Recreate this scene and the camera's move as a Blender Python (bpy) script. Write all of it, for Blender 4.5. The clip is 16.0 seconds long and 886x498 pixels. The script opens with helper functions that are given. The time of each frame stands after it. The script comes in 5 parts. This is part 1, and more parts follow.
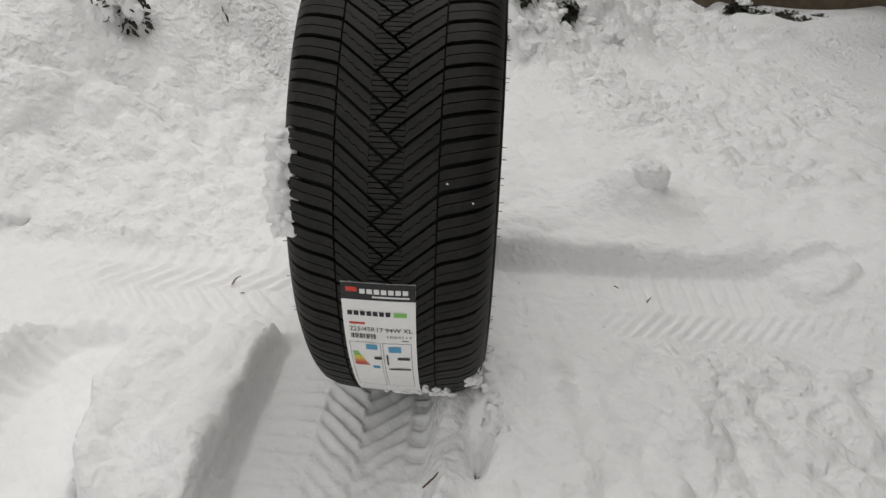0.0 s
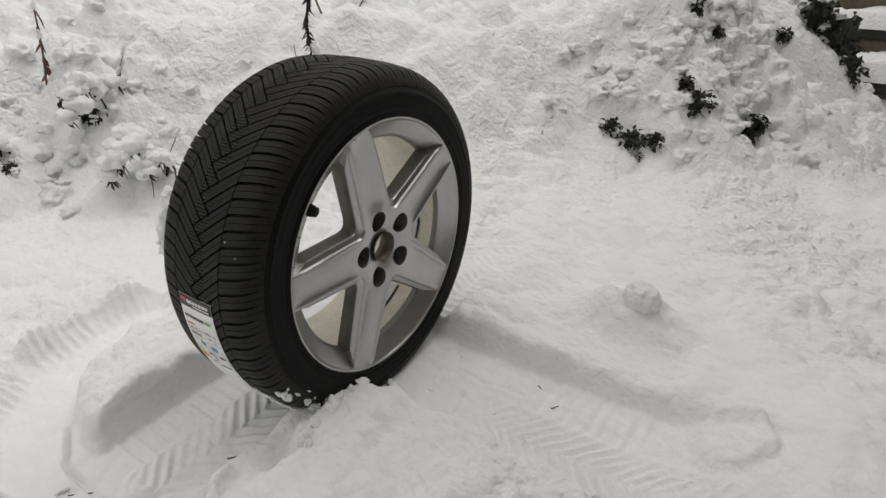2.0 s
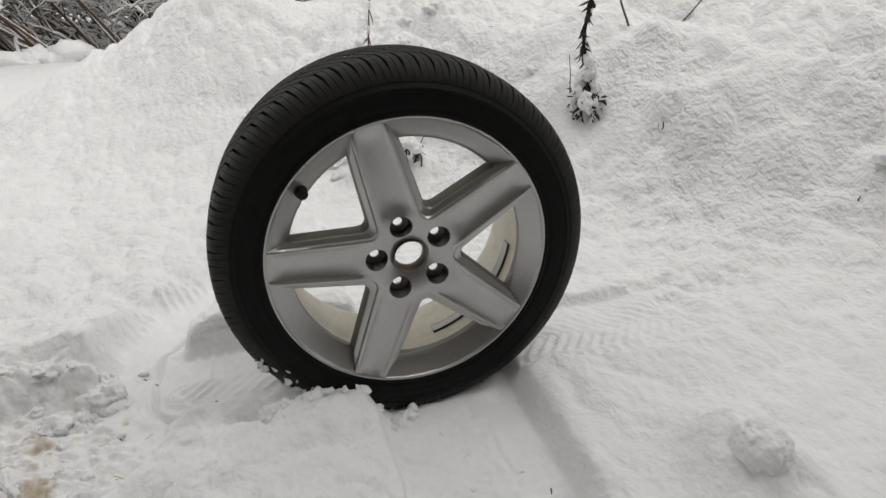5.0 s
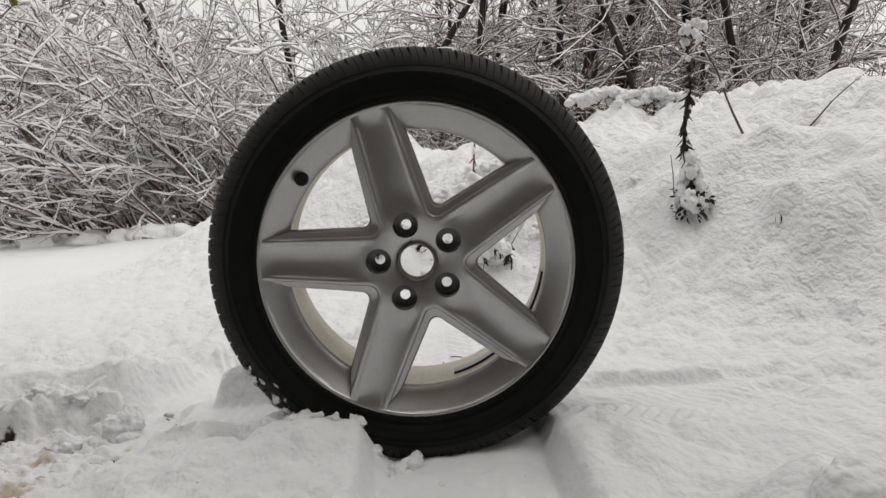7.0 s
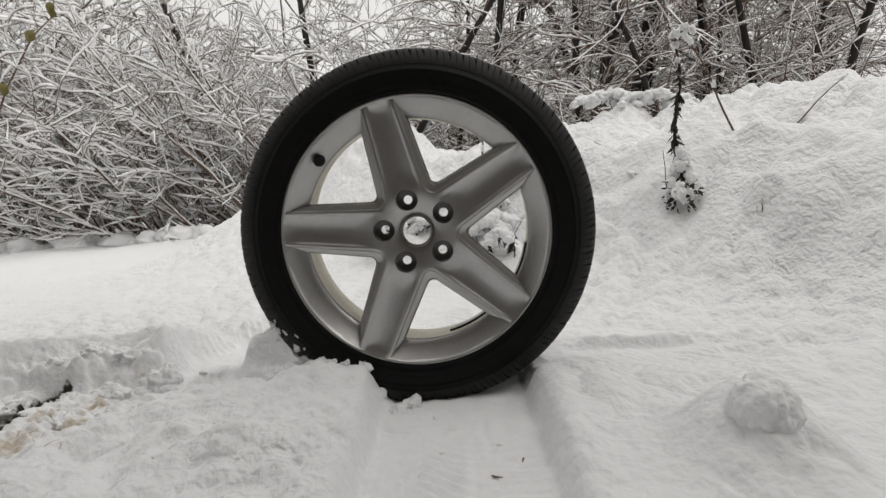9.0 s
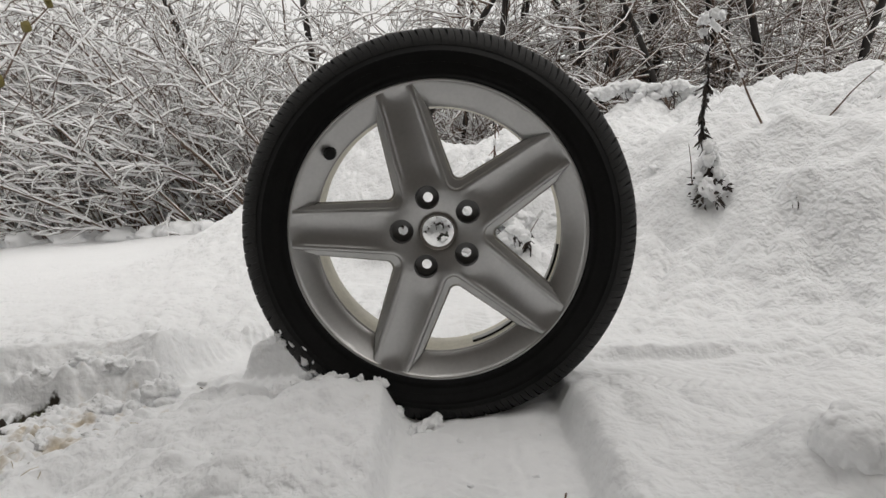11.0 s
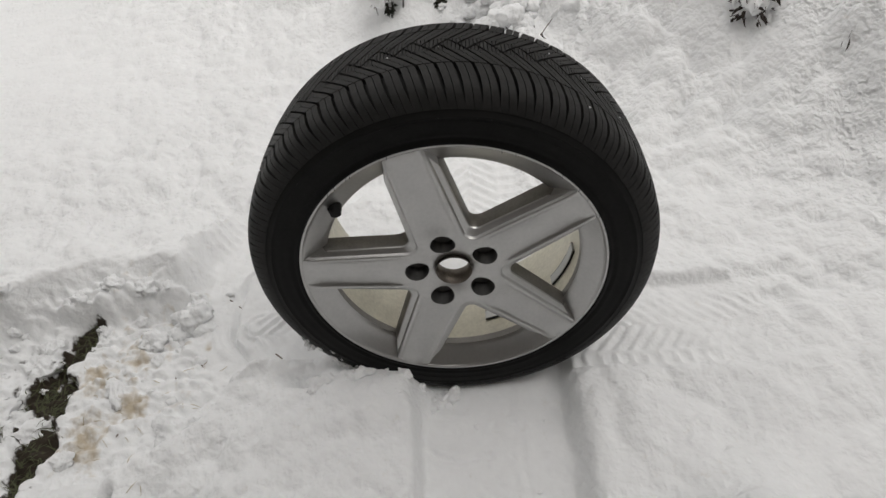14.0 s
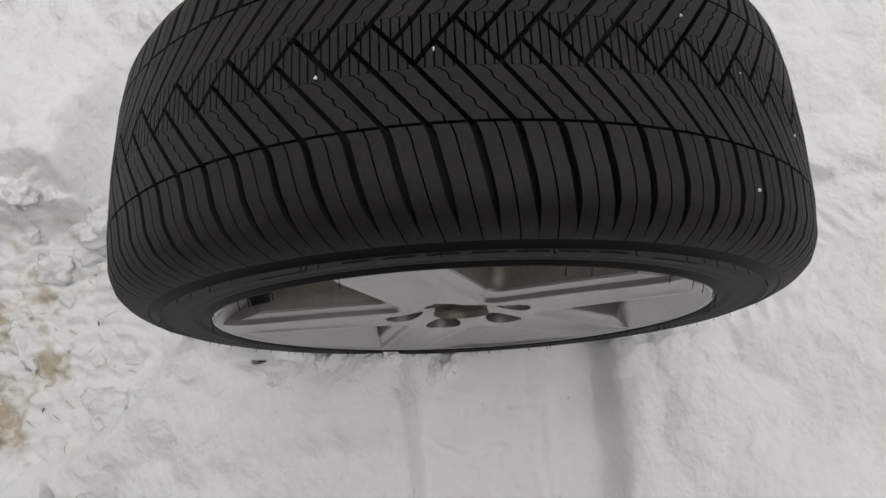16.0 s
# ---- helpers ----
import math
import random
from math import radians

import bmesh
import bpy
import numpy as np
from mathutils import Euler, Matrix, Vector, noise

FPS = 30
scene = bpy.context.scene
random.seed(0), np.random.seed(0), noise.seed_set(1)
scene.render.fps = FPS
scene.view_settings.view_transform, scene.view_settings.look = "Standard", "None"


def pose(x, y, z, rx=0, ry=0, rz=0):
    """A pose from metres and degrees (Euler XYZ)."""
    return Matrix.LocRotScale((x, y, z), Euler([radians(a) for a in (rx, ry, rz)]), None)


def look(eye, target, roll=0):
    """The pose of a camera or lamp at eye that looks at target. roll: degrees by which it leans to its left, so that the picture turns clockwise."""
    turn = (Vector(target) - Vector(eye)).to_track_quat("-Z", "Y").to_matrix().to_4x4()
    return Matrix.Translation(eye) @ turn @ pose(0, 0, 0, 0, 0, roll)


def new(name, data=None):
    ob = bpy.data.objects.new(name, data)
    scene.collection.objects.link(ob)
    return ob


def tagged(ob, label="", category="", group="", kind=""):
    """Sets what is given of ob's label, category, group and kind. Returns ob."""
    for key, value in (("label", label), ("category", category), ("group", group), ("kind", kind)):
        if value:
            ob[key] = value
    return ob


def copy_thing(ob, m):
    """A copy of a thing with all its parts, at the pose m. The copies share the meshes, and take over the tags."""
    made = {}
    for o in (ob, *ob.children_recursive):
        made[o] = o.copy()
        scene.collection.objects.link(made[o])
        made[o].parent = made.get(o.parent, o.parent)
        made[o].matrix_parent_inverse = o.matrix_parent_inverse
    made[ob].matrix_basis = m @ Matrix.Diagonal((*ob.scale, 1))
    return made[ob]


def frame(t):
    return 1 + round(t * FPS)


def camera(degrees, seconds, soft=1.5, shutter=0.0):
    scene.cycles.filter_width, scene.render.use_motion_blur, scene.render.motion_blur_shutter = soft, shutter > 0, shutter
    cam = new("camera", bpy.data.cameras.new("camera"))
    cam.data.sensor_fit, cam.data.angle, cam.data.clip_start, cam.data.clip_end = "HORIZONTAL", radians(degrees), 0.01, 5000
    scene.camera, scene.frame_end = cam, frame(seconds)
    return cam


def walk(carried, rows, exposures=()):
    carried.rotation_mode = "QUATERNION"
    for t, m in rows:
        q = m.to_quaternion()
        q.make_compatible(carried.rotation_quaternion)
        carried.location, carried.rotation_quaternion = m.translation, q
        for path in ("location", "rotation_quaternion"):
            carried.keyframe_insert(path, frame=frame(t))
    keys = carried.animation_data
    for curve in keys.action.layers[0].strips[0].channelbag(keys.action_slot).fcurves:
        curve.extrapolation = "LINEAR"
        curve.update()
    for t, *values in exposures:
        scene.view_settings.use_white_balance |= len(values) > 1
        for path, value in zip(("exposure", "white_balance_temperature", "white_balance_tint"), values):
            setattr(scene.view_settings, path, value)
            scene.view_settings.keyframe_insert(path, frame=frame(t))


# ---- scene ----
cam = camera(70.4, 16.0)
PATH = [
    (0, (0.076, -0.837, 0.64), (-0.007, 0.909, -0.332), 1.7),
    (0.5, (0.24, -0.93, 0.674), (-0.047, 0.835, -0.222), 1.9),
    (1, (0.425, -0.959, 0.726), (-0.145, 0.762, -0.118), 2.2),
    (1.5, (0.604, -0.87, 0.746), (-0.181, 0.777, -0.074), 2.1),
    (2, (0.74, -0.798, 0.77), (-0.257, 0.729, -0.051), 2.2),
    (2.5, (0.885, -0.706, 0.782), (-0.321, 0.656, -0.048), 2.2),
    (3, (0.967, -0.606, 0.777), (-0.4, 0.59, -0.061), 2.1),
    (3.5, (1.002, -0.459, 0.78), (-0.5, 0.554, -0.068), 1.9),
    (4, (1.021, -0.398, 0.772), (-0.593, 0.415, -0.083), 1.6),
    (4.2, (1.033, -0.366, 0.772), (-0.621, 0.369, -0.079), 1.4),
    (6.3, (0.93, -0.014, 0.555), (-0.992, 0.118, 0.017), 1.1),
    (6.5, (0.936, 0.0, 0.521), (-1.022, 0.098, 0.121), 0.9),
    (7, (1.007, 0.023, 0.431), (-0.981, 0.056, 0.211), 1.0),
    (7.5, (1.069, 0.041, 0.402), (-0.921, 0.039, 0.211), 0.9),
    (8, (1.129, 0.055, 0.397), (-0.861, 0.034, 0.204), 0.9),
    (8.5, (1.165, 0.061, 0.392), (-0.826, 0.034, 0.197), 0.9),
    (9, (1.17, 0.064, 0.388), (-0.82, 0.031, 0.189), 1.0),
    (11.5, (1.048, 0.011, 0.39), (-0.938, -0.024, 0.161), 1.2),
    (12, (1.051, 0.002, 0.452), (-0.906, -0.034, 0.038), 1.0),
    (12.5, (1.019, 0.004, 0.609), (-0.863, -0.031, -0.067), 0.6),
    (13, (0.933, -0.01, 0.795), (-0.862, -0.041, -0.085), 0.4),
    (13.5, (0.861, -0.023, 0.913), (-0.8, -0.047, -0.2), 0.1),
    (14, (0.778, -0.020, 0.979), (-0.700, -0.013, -0.369), -0.1),
    (14.5, (0.661, -0.036, 0.988), (-0.566, 0.021, -0.590), 0.9),
    (15, (0.482, -0.031, 0.980), (-0.513, 0.024, -0.754), 1.1),
    (15.5, (0.322, -0.056, 0.963), (-0.432, -0.004, -0.889), 1.8),
    (16, (0.197, -0.029, 0.926), (-0.338, 0.015, -1.012), 2.2),
]
walk(cam, [(t, look(eye, target, roll)) for t, eye, target, roll in PATH])

# ---- light: bright overcast winter sky ----
world = bpy.data.worlds.new("overcast_sky")
scene.world = world
world.use_nodes = True
wn = world.node_tree.nodes
wl = world.node_tree.links
sky = wn.new("ShaderNodeTexSky")
sky.sky_type = "NISHITA"
sky.sun_disc = False
sky.sun_elevation = radians(65)
sky.sun_rotation = radians(49)
sky.dust_density = 4.0
cloud = wn.new("ShaderNodeMix")          # a closed cloud layer over the clear sky
cloud.data_type = "RGBA"
cloud.inputs["Factor"].default_value = 0.85
thin = wn.new("ShaderNodeVectorMath")
thin.operation = "SCALE"
thin.inputs["Scale"].default_value = 0.10
wl.new(sky.outputs["Color"], thin.inputs[0])
wl.new(thin.outputs[0], cloud.inputs[6])
cloud.inputs[7].default_value = (0.890, 0.865, 0.826, 1)
wl.new(cloud.outputs[2], wn["Background"].inputs["Color"])
wn["Background"].inputs["Strength"].default_value = 1.0
sun_data = bpy.data.lights.new("sun", "SUN")
sun_data.energy = 0.95
sun_data.angle = radians(40)
sun_data.color = (1.0, 0.985, 0.96)
sun = new("sun", sun_data)
sun.matrix_world = look((1.5, 1.3, 4.2), (0, 0, 0))
scene.view_settings.exposure = 0.08


# ---- materials ----
def material(name, color, rough=0.5, metal=0.0, noise=0.0, scale=20.0, bump=0.0, bump_scale=200.0, bump_dist=0.002, spec=0.5, coat=0.0):
    """Principled surface with two scales of colour variation and fine relief."""
    m = bpy.data.materials.new(name)
    m.use_nodes = True
    n, l = m.node_tree.nodes, m.node_tree.links
    p = n["Principled BSDF"]
    p.inputs["Roughness"].default_value = rough
    p.inputs["Metallic"].default_value = metal
    p.inputs["Specular IOR Level"].default_value = spec
    p.inputs["Coat Weight"].default_value = coat
    p.inputs["Base Color"].default_value = (*color, 1)
    co = n.new("ShaderNodeTexCoord")
    if noise:
        a = n.new("ShaderNodeTexNoise")
        a.inputs["Scale"].default_value = scale
        a.inputs["Detail"].default_value = 8
        b = n.new("ShaderNodeTexNoise")
        b.inputs["Scale"].default_value = scale * 7.3
        b.inputs["Detail"].default_value = 4
        add = n.new("ShaderNodeMath")
        add.operation = "ADD"
        ramp = n.new("ShaderNodeMapRange")
        ramp.inputs["From Min"].default_value = 0.6
        ramp.inputs["From Max"].default_value = 1.4
        ramp.inputs["To Min"].default_value = 1 - noise
        ramp.inputs["To Max"].default_value = 1 + noise
        mul = n.new("ShaderNodeVectorMath")
        mul.operation = "SCALE"
        mul.inputs[0].default_value = color
        l.new(co.outputs["Object"], a.inputs["Vector"])
        l.new(co.outputs["Object"], b.inputs["Vector"])
        l.new(a.outputs["Fac"], add.inputs[0])
        l.new(b.outputs["Fac"], add.inputs[1])
        l.new(add.outputs[0], ramp.inputs["Value"])
        l.new(ramp.outputs[0], mul.inputs["Scale"])
        l.new(mul.outputs[0], p.inputs["Base Color"])
    if bump:
        c = n.new("ShaderNodeTexNoise")
        c.inputs["Scale"].default_value = bump_scale
        c.inputs["Detail"].default_value = 6
        bm_ = n.new("ShaderNodeBump")
        bm_.inputs["Strength"].default_value = bump
        bm_.inputs["Distance"].default_value = bump_dist
        l.new(co.outputs["Object"], c.inputs["Vector"])
        l.new(c.outputs["Fac"], bm_.inputs["Height"])
        l.new(bm_.outputs["Normal"], p.inputs["Normal"])
    return m


def snow_material(name, ground_mask=False):
    """White granular snow; with the mask, bare soil and trampled brown slush show where the sheet is worn through, and
    one gap is darkened for its shade.
    """
    m = material(name, (0.84, 0.845, 0.85), 0.75, 0, 0.03, 9.0, spec=0.25)
    n, l = m.node_tree.nodes, m.node_tree.links
    p = n["Principled BSDF"]
    co = n.new("ShaderNodeTexCoord")
    total = None
    for sc, w in ((26.0, 0.014), (55.0, 0.0140), (115.0, 0.0062)):       # soft lumps, heights in metres
        t = n.new("ShaderNodeTexNoise")
        t.inputs["Scale"].default_value = sc
        t.inputs["Detail"].default_value = 1.5
        t.inputs["Roughness"].default_value = 0.35
        t.inputs["Distortion"].default_value = 0.4
        l.new(co.outputs["Object"], t.inputs["Vector"])
        mm = n.new("ShaderNodeMath")
        mm.operation = "MULTIPLY_ADD"
        l.new(t.outputs["Fac"], mm.inputs[0])
        mm.inputs[1].default_value = w
        if total is None:
            mm.inputs[2].default_value = 0
        else:
            l.new(total, mm.inputs[2])
        total = mm.outputs[0]
    grain = n.new("ShaderNodeTexNoise")
    grain.inputs["Scale"].default_value = 420.0
    grain.inputs["Detail"].default_value = 2
    l.new(co.outputs["Object"], grain.inputs["Vector"])
    mm = n.new("ShaderNodeMath")
    mm.operation = "MULTIPLY_ADD"
    l.new(grain.outputs["Fac"], mm.inputs[0])
    mm.inputs[1].default_value = 0.0008
    l.new(total, mm.inputs[2])
    bp = n.new("ShaderNodeBump")
    bp.inputs["Strength"].default_value = 0.50
    bp.inputs["Distance"].default_value = 1.0
    l.new(mm.outputs[0], bp.inputs["Height"])
    l.new(bp.outputs["Normal"], p.inputs["Normal"])
    if ground_mask:
        at = n.new("ShaderNodeAttribute")
        at.attribute_name = "wear"
        sep = n.new("ShaderNodeSeparateColor")
        l.new(at.outputs["Color"], sep.inputs["Color"])
        base = p.inputs["Base Color"].links[0].from_socket
        patchy = n.new("ShaderNodeTexNoise")     # wind-smoothed patches among grainy ones
        patchy.inputs["Scale"].default_value = 2.6
        patchy.inputs["Detail"].default_value = 3
        l.new(co.outputs["Object"], patchy.inputs["Vector"])
        loose = n.new("ShaderNodeMapRange")
        loose.inputs["From Min"].default_value = 0.35
        loose.inputs["From Max"].default_value = 0.65
        loose.inputs["To Min"].default_value = 0.50
        loose.inputs["To Max"].default_value = 1.0
        l.new(patchy.outputs["Fac"], loose.inputs["Value"])
        soft = n.new("ShaderNodeMix")            # pressed snow in the lanes is smooth
        soft.inputs[3].default_value = 0.22
        l.new(sep.outputs["Blue"], soft.inputs["Factor"])
        l.new(loose.outputs[0], soft.inputs[2])
        l.new(soft.outputs[0], bp.inputs["Strength"])
        t = n.new("ShaderNodeTexNoise")
        t.inputs["Scale"].default_value = 60
        t.inputs["Detail"].default_value = 8
        l.new(co.outputs["Object"], t.inputs["Vector"])
        for ch, col in (("Green", (0.50, 0.43, 0.33)), ("Red", (0.035, 0.027, 0.018))):
            mr = n.new("ShaderNodeMath")
            mr.operation = "MULTIPLY_ADD"
            l.new(t.outputs["Fac"], mr.inputs[0])
            mr.inputs[1].default_value = 0.8 if ch == "Red" else 1.6
            mr.inputs[2].default_value = -0.4 if ch == "Red" else -0.8
            ad = n.new("ShaderNodeMath")
            ad.operation = "ADD"
            l.new(mr.outputs[0], ad.inputs[0])
            l.new(sep.outputs[ch], ad.inputs[1])
            st = n.new("ShaderNodeMapRange")
            st.interpolation_type = "SMOOTHSTEP"
            st.inputs["From Min"].default_value = 0.4 if ch == "Red" else 0.15
            st.inputs["From Max"].default_value = 0.6 if ch == "Red" else 1.15
            l.new(ad.outputs[0], st.inputs["Value"])
            mix = n.new("ShaderNodeMix")
            mix.data_type = "RGBA"
            l.new(st.outputs[0], mix.inputs["Factor"])
            l.new(base, mix.inputs[6])
            mix.inputs[7].default_value = (*col, 1)
            base = mix.outputs[2]
        l.new(base, p.inputs["Base Color"])
    return m


SNOW_GROUND = snow_material("snow_ground", True)
SNOW = snow_material("snow")
SNOW_TWIG = material("snow_on_twigs", (0.92, 0.92, 0.92), 0.8, 0, 0.04, 6.0, spec=0.2)
RUBBER = material("tyre_rubber", (0.0150, 0.0145, 0.0139), 0.60, 0, 0.45, 30.0, 0.5, 420.0, 0.0006, spec=0.25)
RUBBER_SIDE = material("sidewall_rubber", (0.0066, 0.0065, 0.0063), 0.55, 0, 0.35, 30.0, 0.15, 700.0, 0.0003, spec=0.13)
SILVER = material("silver_wheel_paint", (0.47, 0.466, 0.458), 0.34, 0.95, 0.07, 25.0, 0.06, 500.0, 0.0003, coat=0.10)
BARREL = material("dirty_barrel_paint", (0.62, 0.59, 0.49), 0.5, 0.2, 0.18, 22.0, 0.1, 200.0, 0.0005)
SILVER_SHADE_DUST = material("shaded_dusty_silver_paint", (0.20, 0.19, 0.178), 0.5, 0.6, 0.2, 30.0)
BORE = material("bore_metal", (0.15, 0.13, 0.11), 0.5, 0.6, 0.3, 60.0)
# silver paint of the bolt seats, darkened for the shade in the recesses
SEAT_SHADED = material("shaded_bolt_seat", (0.16, 0.158, 0.155), 0.45, 0.7, 0.15, 60.0)
VALVE_RUBBER = material("valve_rubber", (0.008, 0.008, 0.008), 0.6, 0, 0.1, 60.0, spec=0.2)
WEIGHT = material("balance_weight_zinc", (0.42, 0.42, 0.41), 0.45, 0.7, 0.1, 80.0)
WEIGHT_TAPE = material("weight_adhesive", (0.02, 0.02, 0.02), 0.7)
PAPER = material("label_paper", (0.86, 0.86, 0.85), 0.42, 0, 0.03, 60.0, 0.35, 45.0, 0.0012)
INK_BLACK = material("ink_black", (0.015, 0.015, 0.017), 0.4)
INK_RED = material("ink_red", (0.60, 0.06, 0.03), 0.45)
INK_ORANGE = material("ink_orange", (0.80, 0.30, 0.03), 0.45)
INK_YELLOW = material("ink_yellow", (0.75, 0.62, 0.05), 0.45)
INK_GREEN = material("ink_green", (0.22, 0.55, 0.12), 0.45)
INK_BLUE = material("ink_blue", (0.08, 0.33, 0.55), 0.45)
INK_WHITE = material("ink_white", (0.78, 0.78, 0.78), 0.45)
BARK = material("wet_bark", (0.016, 0.013, 0.011), 0.8, 0, 0.35, 9.0, 0.5, 60.0, 0.01)
TWIG = material("twig_bark", (0.125, 0.082, 0.058), 0.8, 0, 0.3, 12.0)
DEAD_LEAF = material("dead_leaf", (0.032, 0.023, 0.018), 0.75, 0, 0.35, 60.0)
RED_LEAF = material("red_brown_leaf", (0.17, 0.055, 0.035), 0.7, 0, 0.3, 60.0)
GREEN_LEAF = material("evergreen_leaf", (0.023, 0.025, 0.014), 0.55, 0, 0.35, 50.0)
OLIVE_LEAF = material("olive_leaf", (0.13, 0.105, 0.022), 0.6, 0, 0.4, 30.0)
STRAW = material("dry_grass", (0.46, 0.38, 0.24), 0.8, 0, 0.3, 60.0)
GRASS = material("winter_grass", (0.060, 0.066, 0.026), 0.7, 0, 0.4, 70.0)
PLANK = material("weathered_sleeper", (0.125, 0.098, 0.066), 0.8, 0, 0.35, 5.0, 0.4, 40.0, 0.006)
PLANK_CAP = material("tarred_edge_board", (0.016, 0.016, 0.016), 0.65, 0, 0.3, 6.0, 0.3, 50.0, 0.004)


# ---- mesh helpers ----
def mesh_from(name, verts, faces, mat, smooth=True):
    me = bpy.data.meshes.new(name)
    me.from_pydata([tuple(v) for v in verts], [], faces)
    me.materials.append(mat)
    if smooth:
        me.shade_smooth()
    return me


def part(name, data, parent=None, label="", m=None):
    """Links a mesh as one object, under a thing or a part."""
    ob = new(name, data)
    if parent is not None:
        ob.parent = parent
    if m is not None:
        ob.matrix_basis = m
    if label:
        ob["label"] = label
    return ob


def thing(name, label, category, m=None, group="", kind=""):
    ob = new(name)
    ob.empty_display_size = 0.05
    if m is not None:
        ob.matrix_basis = m
    return tagged(ob, label, category, group, kind)


def sstep(a, b, x):
    t = np.clip((x - a) / (b - a), 0, 1)
    return t * t * (3 - 2 * t)


TABLE = np.random.RandomState(7).rand(256, 256)


def vnoise(x, y, seed=0):
    """Smooth lattice noise, 0 to 1."""
    c_, s_ = math.cos(seed * 1.13 + 0.4), math.sin(seed * 1.13 + 0.4)
    x, y = c_ * x - s_ * y + seed * 17.37, s_ * x + c_ * y + seed * 9.71
    xi, yi = np.floor(x).astype(int), np.floor(y).astype(int)
    fx, fy = x - xi, y - yi
    fx, fy = fx * fx * (3 - 2 * fx), fy * fy * (3 - 2 * fy)
    a, b = TABLE[xi % 256, yi % 256], TABLE[(xi + 1) % 256, yi % 256]
    c, d = TABLE[xi % 256, (yi + 1) % 256], TABLE[(xi + 1) % 256, (yi + 1) % 256]
    return (a * (1 - fx) + b * fx) * (1 - fy) + (c * (1 - fx) + d * fx) * fy


def billow(x, y, seed=0):
    """Rounded heaps with narrow creases, 0 to 1."""
    return np.minimum(1.0, 1.5 * np.abs(2 * vnoise(x, y, seed) - 1))


SPOTS = np.random.RandomState(19).rand(4, 128, 128)


def domes(x, y, seed=0):
    """Overlapping rounded heaps of uneven size, 0 in the creases to 1."""
    c_, s_ = math.cos(seed * 0.77 + 0.2), math.sin(seed * 0.77 + 0.2)
    x, y = c_ * x - s_ * y + seed * 13.1, s_ * x + c_ * y + seed * 7.3
    xi, yi = np.floor(x).astype(int), np.floor(y).astype(int)
    top = np.full(x.shape, 1e-9)
    for i in (-1, 0, 1):
        for j in (-1, 0, 1):
            a, b = (xi + i) % 128, (yi + j) % 128
            r = 0.60 + 0.40 * SPOTS[2, a, b]
            d = ((x - xi - i - SPOTS[0, a, b]) ** 2 + (y - yi - j - SPOTS[1, a, b]) ** 2) / (r * r)
            top = top + (np.maximum(0, 1 - d) ** 0.8 * (0.45 + 0.55 * SPOTS[3, a, b])) ** 4
    return top ** 0.25


# ---- the snowy ground ----
def bank_across(x, y):
    return -0.72 * (x + 0.3) + 0.69 * (y - 0.88)


BUMPS = (
    # x, y, radius, height of plants and tufts buried on the bank
    (-0.98, 0.22, 0.075, 0.07), (-1.03, 0.12, 0.06, 0.05), (-1.22, 0.30, 0.09, 0.08), (-1.33, 0.22, 0.08, 0.07), (-1.38, -0.22, 0.09, 0.08), (-1.28, -0.12, 0.06, 0.05),
    (-0.66, 0.95, 0.05, 0.05), (-0.58, 1.04, 0.08, 0.06), (-0.24, 1.33, 0.05, 0.05), (-1.85, 0.86, 0.13, 0.10), (-1.78, 1.08, 0.12, 0.09), (-0.47, 1.36, 0.07, 0.05), (-0.2, 1.64, 0.08, 0.06),
    (0.95, 0.25, 0.25, 0.05), (0.43, 0.46, 0.15, 0.022), (-1.1, 0.9, 0.10, 0.06), (-0.9, 1.05, 0.07, 0.05),
)


BUSHES = (
    # x, y, radius, height of the shrubs that lie under the snow beside the steps and on the bank
    (0.16, 1.76, 0.27, 0.20), (0.42, 2.12, 0.30, 0.27), (-0.02, 2.18, 0.42, 0.36), (0.44, 2.62, 0.27, 0.38), (0.28, 3.00, 0.36, 0.48),
    (-1.42, -0.02, 0.15, 0.06), (-1.33, 0.22, 0.10, 0.05), (-1.45, -0.22, 0.13, 0.05),
)


def bush_cover(x, y):
    """Height of the snow mantle over the shrubs."""
    z = np.zeros(np.shape(x))
    for bx, by, br, bh in BUSHES:
        z = np.maximum(z, bh * np.exp(-(((x - bx) ** 2 + (y - by) ** 2) / br ** 2) ** 1.1))
    return z


